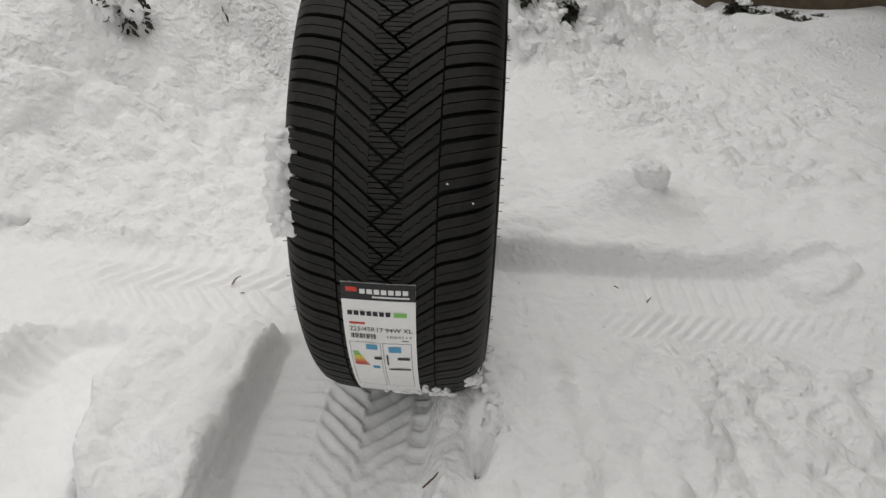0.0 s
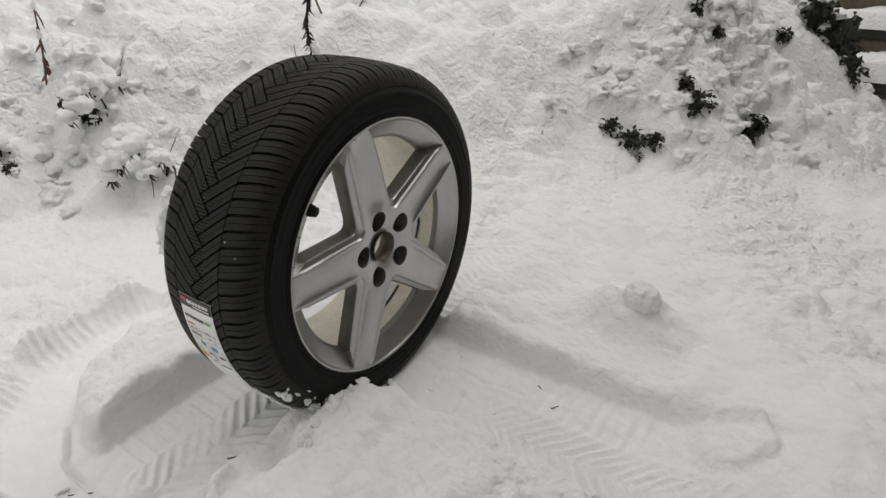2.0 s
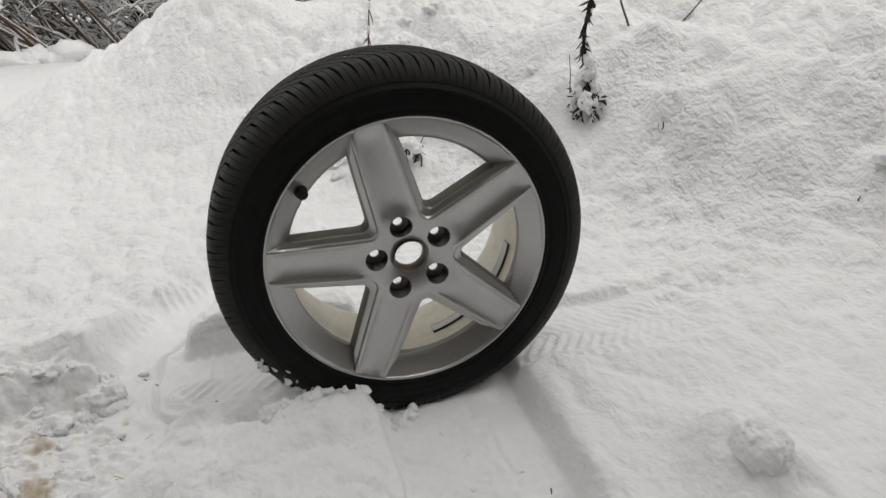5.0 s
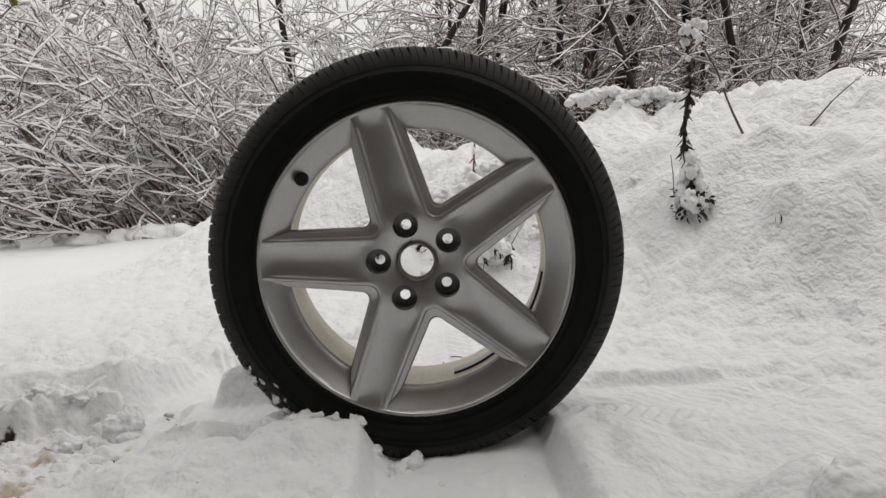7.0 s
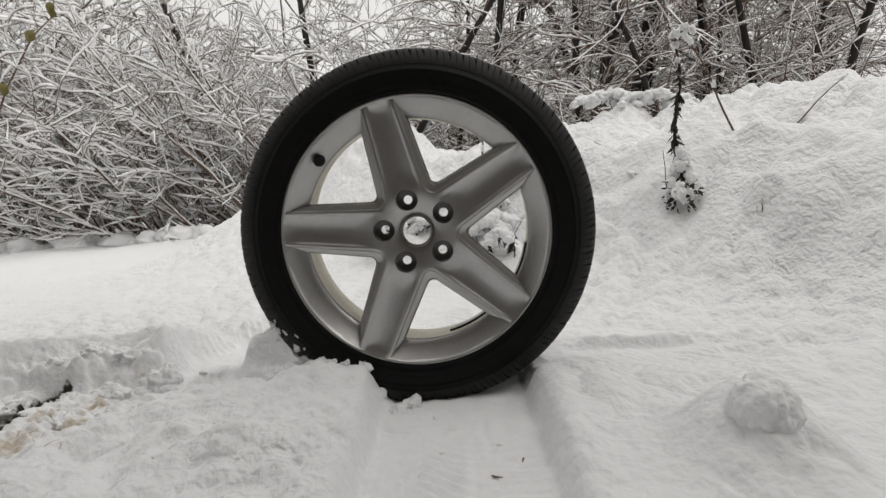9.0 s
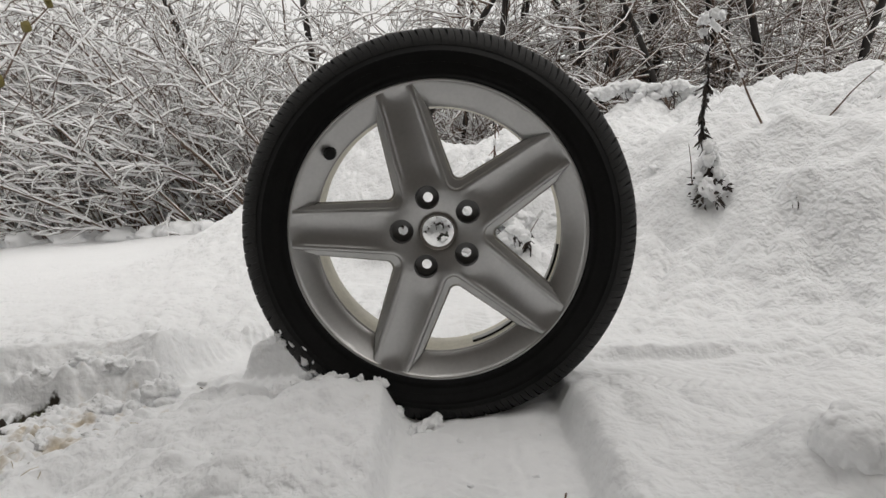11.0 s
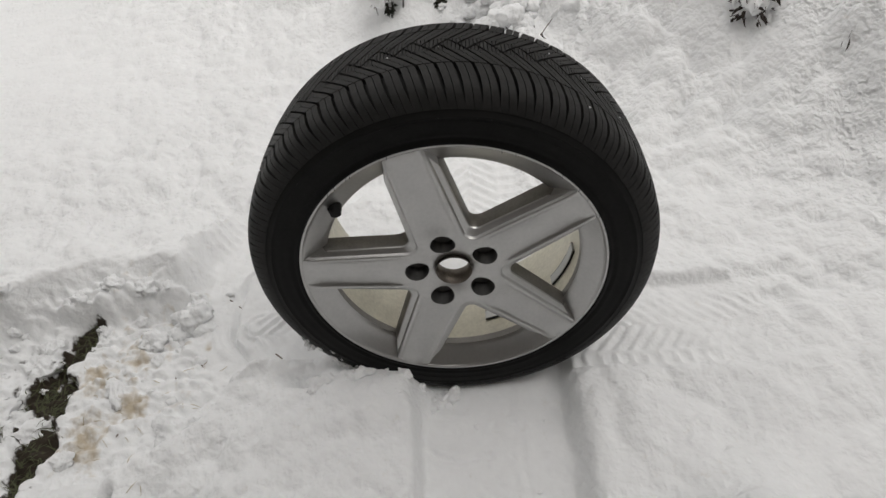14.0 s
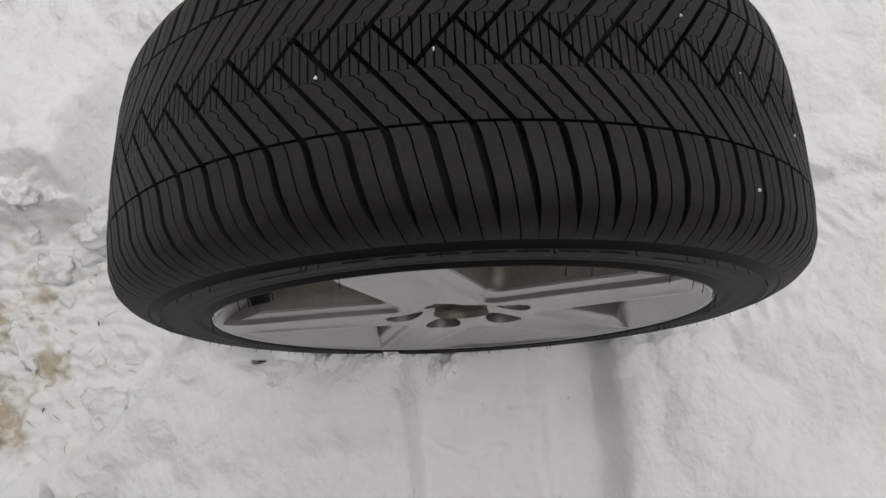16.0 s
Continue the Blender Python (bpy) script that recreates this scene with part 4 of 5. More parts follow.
# ---- snow clumps, twigs and plants near the wheel ----
def clump_mesh(name, size, seed, mat=None, blobs=1, rough=0.22, sub=3):
    """A broken lump of snow: one noisy body, with lobes pushed out where it clung to others."""
    rr = random.Random(seed)
    lobes = [Vector((rr.gauss(0, 1), rr.gauss(0, 1), rr.gauss(0, 0.6))).normalized() for _ in range(blobs * 2)]
    bm = bmesh.new()
    bmesh.ops.create_icosphere(bm, subdivisions=sub, radius=1)
    sd = Vector((seed * 3.1, seed * 1.7, seed * 0.37))
    for v in bm.verts:
        p = v.co.normalized()
        d = 0.85 + rough * 1.6 * noise.noise(p * 1.3 + sd) + rough * 0.9 * noise.noise(p * 3.1 + sd) + rough * 0.9 * (0.7 - noise.voronoi(p * 3.4 + sd)[0][0]) + rough * 0.5 * (0.6 - noise.voronoi(p * 8.0 + sd)[0][0]) + rough * 0.3 * noise.noise(p * 15 + sd)
        for q in lobes:
            d += 0.35 * max(0.0, p.dot(q) - 0.55) / 0.45
        v.co = Vector((p.x * d * size[0], p.y * d * size[1], p.z * d * size[2]))
    me = bpy.data.meshes.new(name)
    bm.to_mesh(me)
    bm.free()
    me.materials.append(mat or SNOW)
    me.shade_smooth()
    return me


def clump(x, y, size, seed, blobs=1, sink=0.45, turn=0, rough=0.22, label="loose lump of white snow lying on the trodden snow", group="loose snow lumps", z=None, sub=3):
    me = clump_mesh("snow_clump", size, seed, None, blobs, rough, sub)
    ob = new("snow_clump", me)
    base = zat(x, y) if z is None else z
    ob.matrix_basis = pose(x, y, base + size[2] * (1 - 2 * sink), 0, 0, turn)
    return tagged(ob, label, "snow clump", group)


# a ball of snow beside the lane
clump(0.450, 0.431, (0.047, 0.047, 0.044), 8, 0, 0.5, rough=0.08, label="soft round ball of snow on the untouched snow", z=0.136, sub=5)
# the crumbled ridge
lr = random.Random(11)
for i, (x, y, a, b, c) in enumerate((
        (-0.16, -0.55, 0.022, 0.020, 0.018), (-0.175, -0.66, 0.024, 0.030, 0.018), (-0.18, -0.73, 0.022, 0.026, 0.018),
        (-0.155, -0.80, 0.020, 0.016, 0.015), (-0.065, -0.845, 0.016, 0.022, 0.016), (-0.02, -0.84, 0.035, 0.024, 0.022), (-0.075, -0.735, 0.014, 0.015, 0.011),
        (-0.12, -0.755, 0.017, 0.015, 0.014), (0.05, -0.66, 0.017, 0.045, 0.014), (0.045, -0.665, 0.012, 0.016, 0.011), (0.12, -0.80, 0.030, 0.050, 0.020),
        (0.09, -0.885, 0.028, 0.040, 0.020), (0.20, -0.70, 0.018, 0.020, 0.014), (0.15, -0.52, 0.032, 0.030, 0.030), (-0.120, -0.545, 0.034, 0.030, 0.034), (-0.085, -0.575, 0.030, 0.028, 0.026), (-0.060, -0.620, 0.026, 0.028, 0.020), (0.125, -0.47, 0.022, 0.018, 0.016))):
    clump(x, y, (a, b, c), 20 + i, 0, 0.52, lr.uniform(0, 180), 0.30, sub=4)
for i in range(15):
    y = lr.uniform(-0.98, -0.50)
    x = -0.085 + 0.025 * math.sin(y * 21) + lr.gauss(0, 0.030)
    s_ = lr.uniform(0.010, 0.026) * (1.2 if y > -0.68 else 0.8)
    clump(x, y, (s_, s_ * lr.uniform(0.7, 1.3), s_ * lr.uniform(0.6, 0.95)), 700 + i, 0, lr.uniform(0.52, 0.68), lr.uniform(0, 180), 0.30, "broken lump of snow along the shoved ridge", "ridge of broken snow", sub=3)
for i in range(16):
    x, y = lr.uniform(-0.2, 0.2), lr.uniform(-0.88, -0.45)
    s_ = lr.uniform(0.004, 0.010)
    clump(x, y, (s_, s_ * lr.uniform(0.8, 1.4), s_ * 0.7), 60 + i, 1, 0.45, lr.uniform(0, 180), 0.3, "small crumb of snow on the trodden ground", "snow crumbs", sub=3)


# snow stuck to the tyre
def stuck(x, ang, size, seed, blobs, r=0.315, lift=0.0):
    a = radians(ang)
    me = clump_mesh("stuck_snow", size, seed, None, blobs, 0.35, 3)
    ob = new("stuck_snow", me)
    n_ = Vector((0, math.cos(a), math.sin(a)))
    rot = n_.to_track_quat("Z", "X").to_matrix().to_4x4()
    ob.matrix_basis = Matrix.Translation((x, HUB.y + (r + lift) * math.cos(a), HUB.z + (r + lift) * math.sin(a))) @ rot
    return tagged(ob, "crust of packed snow stuck to the tyre tread", "snow crust", "snow stuck to the tyre")


for i in range(12):
    stuck(-0.108 + lr.uniform(-0.003, 0.003), 155 + i * 1.5, (0.0105, 0.013, 0.010), 100 + i, 2, 0.292 + 0.001 * (i % 3))
for i in range(34):
    x = lr.uniform(-0.02, 0.094)
    a = 217 + lr.uniform(-1, 12) - max(0, (x - 0.075)) * 420
    stuck(x, a, (lr.uniform(0.004, 0.009), lr.uniform(0.003, 0.007), 0.003), 130 + i, 2, 0.3155 if x < 0.07 else 0.306)
for i in range(9):
    stuck(lr.uniform(-0.09, 0.085), lr.uniform(40, 175), (lr.uniform(0.0006, 0.0012),) * 2 + (0.0008,), 300 + i, 1, 0.3155)
for i in range(44):
    a = 212 + i * 0.95 + lr.uniform(-1, 1)
    stuck(0.094 + lr.uniform(-0.004, 0.003), a, (lr.uniform(0.002, 0.006), lr.uniform(0.002, 0.005), lr.uniform(0.002, 0.006)), 180 + i, 2, 0.290 + lr.uniform(-0.014, 0.016))
for i in range(9):
    y = -0.24 + 0.03 * i + lr.uniform(-0.008, 0.008)
    zz = -math.sqrt(max(0, 0.3 ** 2 - y * y)) + 0.31
    s_ = lr.uniform(0.006, 0.013)
    clump(0.105 + lr.uniform(0, 0.02), y, (s_, s_ * 1.2, s_), 210 + i, 3, 0.55, lr.uniform(0, 90), 0.45, "crumbled snow heaped against the tyre", "snow heaped at the tyre", sub=4)


# ---- branching plants ----
def tube(verts, faces, pts, radii, n, squash=1.0, caps=True):
    b = len(verts)
    m_ = len(pts)
    for i, p in enumerate(pts):
        d = (pts[min(i + 1, m_ - 1)] - pts[max(i - 1, 0)]).normalized()
        side = d.cross(Vector((0, 0, 1)))
        side = side.normalized() if side.length > 1e-4 else Vector((1, 0, 0))
        up = side.cross(d)
        for k in range(n):
            a = 2 * math.pi * k / n
            verts.append(p + side * math.cos(a) * radii[i] + up * math.sin(a) * radii[i] * squash)
    for i in range(m_ - 1):
        for k in range(n):
            k2 = (k + 1) % n
            faces.append((b + i * n + k, b + i * n + k2, b + (i + 1) * n + k2, b + (i + 1) * n + k))
    if caps:
        faces.append(tuple(b + k for k in range(n))[::-1])
        faces.append(tuple(b + (m_ - 1) * n + k for k in range(n)))


def limb(rr, start, direction, length, steps, droop, wander):
    pts, p, d = [start.copy()], start.copy(), direction.normalized()
    for i in range(steps):
        d = (d + Vector((rr.gauss(0, wander), rr.gauss(0, wander), rr.gauss(0, wander) - droop / steps))).normalized()
        p = p + d * length / steps
        pts.append(p.copy())
    return pts


def add_snow(rr, sv_, sf_, pts, radii, thick, n=4):
    """A ridge of snow along the upper side, where the branch isn't steep, thinning to the tip; broken by gaps."""
    run = []
    def flush():
        if len(run) > 1:
            tube(sv_, sf_, [q for q, _ in run], [t for _, t in run], n, 1.1, False)
        run.clear()
    m_ = len(pts) - 1
    for i, p in enumerate(pts):
        d = (pts[min(i + 1, m_)] - pts[max(i - 1, 0)]).normalized()
        if abs(d.z) > 0.96 or rr.random() < 0.09:
            flush()
            continue
        t = thick * rr.uniform(0.45, 1.3) * (1 - 0.40 * abs(d.z)) * (1 - 0.35 * (i / m_) ** 2)
        if i == m_:
            t *= 0.5
        run.append((p + Vector((0, 0, radii[i] * 0.7 + t * 0.85)), t))
    flush()


def fork(rr, d, spread):
    """A side branch's direction: onwards with the parent, turned away by the spread."""
    return (d.normalized() + Vector((rr.gauss(0, 1), rr.gauss(0, 1), rr.gauss(0, 0.7))).normalized() * spread).normalized()


def shrub_meshes(seed, height, stems, spread, kids, grandkids, thick, name, fan):
    rr = random.Random(seed)
    bv, bf, sv_, sf_ = [], [], [], []
    for s in range(stems):
        a = rr.gauss(-math.pi / 2, 0.9) if fan else rr.uniform(0, 2 * math.pi)
        start = Vector((rr.gauss(0, 0.3), rr.gauss(0, 0.3), 0)) * spread
        lean = rr.uniform(0.35, 1.35) if fan else rr.uniform(0.12, 1.25)
        d = Vector((math.cos(a) * lean, math.sin(a) * lean, 1.0))
        L = height * rr.uniform(0.7, 1.35)
        pts = limb(rr, start, d, L, 8, 0.05 + 0.35 * rr.random(), 0.06)
        r0 = rr.uniform(0.012, 0.020)
        rad = [r0 * (1 - 0.09 * i) for i in range(9)]
        tube(bv, bf, pts, rad, 5, 1.0, False)
        add_snow(rr, sv_, sf_, pts, rad, thick)
        for c in range(kids):
            i = rr.randint(1, 7)
            base = pts[i].lerp(pts[i + 1], rr.random())
            d2 = fork(rr, pts[i + 1] - pts[i], 0.85)
            if d2.z < 0.1:
                d2.z = 0.1 - 0.4 * d2.z
            p2 = limb(rr, base, d2, height * rr.uniform(0.18, 0.46), 6, 0.10, 0.13)
            rad2 = [max(0.0052, rad[i] * 0.45) * (1 - 0.10 * q) for q in range(7)]
            tube(bv, bf, p2, rad2, 3, 1.0, False)
            add_snow(rr, sv_, sf_, p2, rad2, thick * 0.92)
            for g in range(grandkids):
                j = rr.randint(1, 5)
                base3 = p2[j].lerp(p2[j + 1], rr.random())
                p3 = limb(rr, base3, fork(rr, p2[j + 1] - p2[j], 1.0), height * rr.uniform(0.04, 0.14), 3, 0.10, 0.20)
                rad3 = [0.0040, 0.0036, 0.0030, 0.0024]
                tube(bv, bf, p3, rad3, 3, 1.0, False)
                add_snow(rr, sv_, sf_, p3, rad3, thick * 0.80, 3)
    return mesh_from(name + "_branches", bv, bf, TWIG), mesh_from(name + "_snow", sv_, sf_, SNOW_TWIG)


def tree_meshes(seed, height, trunk_r, limbs, kids, grandkids, thick, lean):
    rr = random.Random(seed)
    tv_, tf_, bv, bf, sv_, sf_ = [], [], [], [], [], []
    pts = limb(rr, Vector((0, 0, -0.3)), Vector((rr.uniform(-lean, lean), rr.uniform(-lean, lean), 1)), height, 12, -0.1, 0.06)
    rad = [trunk_r * (1.15 - 0.80 * i / 12) for i in range(13)]
    tube(tv_, tf_, pts, rad, 9)
    for c in range(limbs):
        i = rr.randint(1, 8)
        base = pts[i].lerp(pts[i + 1], rr.random())
        a = rr.uniform(0, 2 * math.pi)
        d = Vector((math.cos(a), math.sin(a), rr.uniform(0.0, 1.3)))
        p2 = limb(rr, base, d, height * rr.uniform(0.14, 0.34), 7, 0.15, 0.13)
        r2 = [trunk_r * rr.uniform(0.14, 0.26) * (1 - 0.11 * q) for q in range(8)]
        tube(bv, bf, p2, r2, 5, 1.0, False)
        add_snow(rr, sv_, sf_, p2, r2, thick * 1.1)
        for k in range(kids):
            j = rr.randint(1, 6)
            b3 = p2[j].lerp(p2[j + 1], rr.random())
            p3 = limb(rr, b3, fork(rr, p2[j + 1] - p2[j], 0.95), height * rr.uniform(0.06, 0.17), 4, 0.15, 0.15)
            r3 = [0.0075 * (1 - 0.15 * q) for q in range(5)]
            tube(bv, bf, p3, r3, 4, 1.0, False)
            add_snow(rr, sv_, sf_, p3, r3, thick * 0.85)
            for g in range(grandkids):
                j4 = rr.randint(0, 3)
                p4 = limb(rr, p3[j4], fork(rr, p3[j4 + 1] - p3[j4], 0.9), height * rr.uniform(0.025, 0.075), 2, 0.1, 0.18)
                tube(bv, bf, p4, [0.0042, 0.0036, 0.0028], 3, 1.0, False)
                add_snow(rr, sv_, sf_, p4, [0.0042, 0.0036, 0.0028], thick * 0.65, 3)
    return mesh_from("trunk", tv_, tf_, BARK), mesh_from("crown", bv, bf, TWIG), mesh_from("snow_load", sv_, sf_, SNOW_TWIG)


def shrub_kind(seed, stems, kids, twigs, thick, fan):
    me_b, me_s = shrub_meshes(seed, 2.95, stems, 1.1, kids, twigs, thick, "shrub", fan)
    th = thing("bare_shrub", "bare thicket shrub, every twig lined with fresh snow", "shrub", group="snow-laden thicket")
    part("crown", me_b, th)["kind"] = "stuff"
    part("snow_load", me_s, th, "white ridge of snow on the twigs")["kind"] = "stuff"
    return th


near_shrubs = [shrub_kind(300 + k, 14, 11, 9, 0.0175, True) for k in range(3)]
far_shrubs = [shrub_kind(310 + k, 9, 8, 6, 0.0200, False) for k in range(3)]
trees = []
for k in range(6):
    a_, b_, c_ = tree_meshes(400 + k, 7.5, 0.075, 26, 8, 3, 0.0165, 0.28) if k < 4 else tree_meshes(400 + k, 6.5, 0.060, 20, 8, 4, 0.0110, 0.20)
    th = thing("bare_tree", "bare winter tree with dark trunk and snow-lined limbs", "tree", group="winter wood")
    part("trunk", a_, th, "dark wet trunk")
    part("crown", b_, th)["kind"] = "stuff"
    part("snow_load", c_, th, "white snow along the limbs")["kind"] = "stuff"
    trees.append(th)

wr = random.Random(21)


def plant(pool, used, x, y, scale, drop=0.0):
    src = pool[wr.randrange(len(pool))]
    m_ = Matrix.LocRotScale((x, y, zat(x, y) - drop), Euler((0, 0, wr.uniform(-0.5, 0.5) if pool is near_shrubs else wr.uniform(0, 6.28))), None)
    if src not in used:
        used.add(src)
        src.scale = (scale,) * 3
        src.matrix_basis = m_ @ Matrix.Diagonal((scale, scale, scale, 1))
        return src
    ob = copy_thing(src, m_)
    ob.scale = (scale,) * 3
    return ob


placed = set()
for x, y, s_ in ((-7.4, -6.5, 1.20), (-7.6, -5.6, 1.15), (-7.5, -4.6, 1.15), (-7.3, -3.7, 1.15), (-7.2, -2.8, 1.10), (-7.4, -2.0, 1.10), (-8.6, -6.4, 1.35), (-8.8, -4.9, 1.4), (-8.6, -3.6, 1.35), (-8.4, -1.3, 1.2), (-8.6, 0.2, 1.15), (-9.0, 1.3, 1.1)):
    plant(near_shrubs, placed, x, y, s_, 0.2)
for x, y, s_ in ((-9.6, -8.0, 1.7), (-10.6, -5.8, 1.7), (-10.6, -3.6, 1.6), (-10.2, -1.6, 1.4), (-9.4, 2.6, 0.9), (-9.2, 5.0, 1.0), (-8.4, 6.4, 1.1), (-9.5, 8.0, 1.4)):
    plant(far_shrubs, placed, x, y, s_, 0.30)
for x, y, s_ in ((-6.8, -1.0, 0.7), (-7.8, 0.6, 0.8), (-8.6, 2.4, 1.1), (-8.2, 3.9, 1.0), (-9.8, 0.9, 1.1), (-8.9, -1.6, 0.9), (-11, 3.2, 1.3), (-10.2, 6.6, 1.2), (-8.3, -3.4, 0.8),
                 (-14, 0, 1.5), (-13.5, 5.6, 1.5), (-8.8, 6.0, 1.0), (-7.9, 5.0, 0.9), (-6.7, 4.3, 0.8), (-10.5, 8.2, 1.2), (-12, 8.8, 1.4)):
    plant(trees[:4], placed, x, y, s_, 0.1)
for x, y, s_ in ((-7.29, 1.62, 1.15), (-7.84, 1.94, 1.2), (-6.83, 1.88, 0.9), (-8.15, 2.37, 1.2), (-8.99, 2.72, 1.2), (-5.93, 2.79, 0.75), (-7.49, 3.97, 0.8), (-9.2, 3.73, 1.3), (-8.36, 3.09, 1.1), (-8.33, -0.14, 0.8), (-7.7, 4.7, 0.9)):
    plant(trees[4:], placed, x, y, s_, 0.1)


# a sapling at the thicket's edge that still holds a few leaves
def leafy_sapling():
    rr = random.Random(88)
    tip = Vector((LEAVES[0][0], LEAVES[0][1], LEAVES[0][2] + 0.5))
    base = Vector((tip.x - 0.1, tip.y - 0.9, zat(tip.x - 0.1, tip.y - 0.9)))
    th = thing("leafy_sapling", "thin bare sapling holding a few olive leaves", "sapling", Matrix.Translation(base))
    vs, fs = [], []
    mid = [Vector(p) - base for p in LEAVES]
    pts = [Vector((0, 0, -0.1)), Vector((0.02, 0.12, 0.9)), mid[3], mid[2], mid[1], tip - base]
    tube(vs, fs, pts, [0.012, 0.010, 0.008, 0.007, 0.006, 0.004], 6)
    part("stem", mesh_from("stem", vs, fs, TWIG), th)
    for p, w_ in zip(mid, (0.040, 0.036, 0.050, 0.050)):
        vs, fs = [], []
        c = p + Vector((0.03, 0, 0))
        ring = [c + Vector((0.012 * math.sin(3 * a), math.cos(a) * w_ * rr.uniform(0.85, 1.1), math.sin(a) * w_ * 1.15 * rr.uniform(0.85, 1.1))) for a in [k * math.pi / 6 for k in range(12)]]
        back = [q - Vector((0.0012, 0, 0)) for q in ring]
        vs += ring + back + [c + Vector((0.006, 0, 0)), c - Vector((0.001, 0, 0))]
        for k in range(12):
            m_ = (k + 1) % 12
            fs += [(k, m_, 24), (12 + m_, 12 + k, 25), (k, 12 + k, 12 + m_, m_)]
        part("leaf", mesh_from("leaf", vs, fs, OLIVE_LEAF), th, "olive-brown leaf")


LEAVES = ((-4.6, -3.59, 1.92), (-4.62, -3.58, 1.87), (-4.56, -3.75, 1.66), (-4.5, -3.97, 1.18))
leafy_sapling()

# tufts buried in snow along the thicket's edge
for i in range(34):
    k = i / 33
    x, y = -6.75 + 0.55 * k + wr.gauss(0, 0.10), -6.2 + 4.3 * k + wr.gauss(0, 0.12)
    r_ = wr.uniform(0.05, 0.17)
    clump(x, y, (r_, r_ * wr.uniform(0.9, 1.6), r_ * wr.uniform(0.6, 0.9)), 900 + i, 2, 0.4, wr.uniform(0, 180), 0.3, "tuft buried under a round cap of snow", "snow caps along the thicket")


# ---- dead stalks on the bank ----
def leaf_mesh(vs, fs, at, d, length, width, curl, rr):
    """A withered leaf: a curled, folded blade with thickness from its fold."""
    side = d.cross(Vector((rr.uniform(-1, 1), rr.uniform(-1, 1), 0.6))).normalized()
    up = side.cross(d).normalized()
    b = len(vs)
    n = 5
    p, dd = at.copy(), d.normalized()
    for i in range(n + 1):
        t = i / n
        w_ = width * math.sin(math.pi * min(0.97, 0.12 + 0.86 * t)) * (0.8 + 0.4 * rr.random())
        vs += [p - side * w_ + up * w_ * 0.6, p, p + side * w_ + up * w_ * 0.6]
        dd = (dd + up * curl / n + Vector((0, 0, -0.25 / n))).normalized()
        p = p + dd * length / n
    for i in range(n):
        for c in range(2):
            q = b + 3 * i + c
            fs.append((q, q + 1, q + 4, q + 3))


def dead_stalk(x, y, height, seed, lean, leaves, snow_cap, label):
    rr = random.Random(seed)
    th = thing("dead_stalk", label, "dead plant", pose(x, y, zat(x, y) - 0.02), "withered stalks")
    vs, fs = [], []
    pts = limb(rr, Vector((0, 0, 0)), Vector((lean[0], lean[1], 1)), height, 9, 0.0, 0.05)
    rad = [min(0.0040, 0.0009 + 0.0085 * height) * (1 - 0.06 * i) for i in range(10)]
    tube(vs, fs, pts, rad, 6)
    part("stem", mesh_from("stem", vs, fs, TWIG), th)
    vs, fs = [], []
    for i in range(leaves):
        k = rr.uniform(0.22, 0.72)
        at = pts[int(k * 8)].lerp(pts[int(k * 8) + 1], rr.random())
        a = rr.uniform(0, 6.28)
        leaf_mesh(vs, fs, at, Vector((math.cos(a) * 0.35, math.sin(a) * 0.35, rr.uniform(-2.4, -0.8))), rr.uniform(0.030, 0.065), rr.uniform(0.003, 0.008), rr.uniform(-1.5, 1.5), rr)
    if leaves:
        part("withered_leaves", mesh_from("withered_leaves", vs, fs, DEAD_LEAF), th, "dark curled dead leaves")
    for i in range(snow_cap):
        j = rr.randint(4, 8)
        p, d = pts[j].lerp(pts[j + 1], rr.random()), (pts[j + 1] - pts[j]).normalized()
        s_ = rr.uniform(0.005, 0.010)
        turn = d.to_track_quat("Z", "X").to_matrix().to_4x4()
        part("snow_cap", clump_mesh("snow_cap", (s_, s_, s_ * rr.uniform(2.0, 3.2)), seed * 20 + i, None, 1, 0.25, 2), th, "snow lying along the stalk", Matrix.Translation(p + Vector((0, 0, s_ * 0.5))) @ turn)
    return th


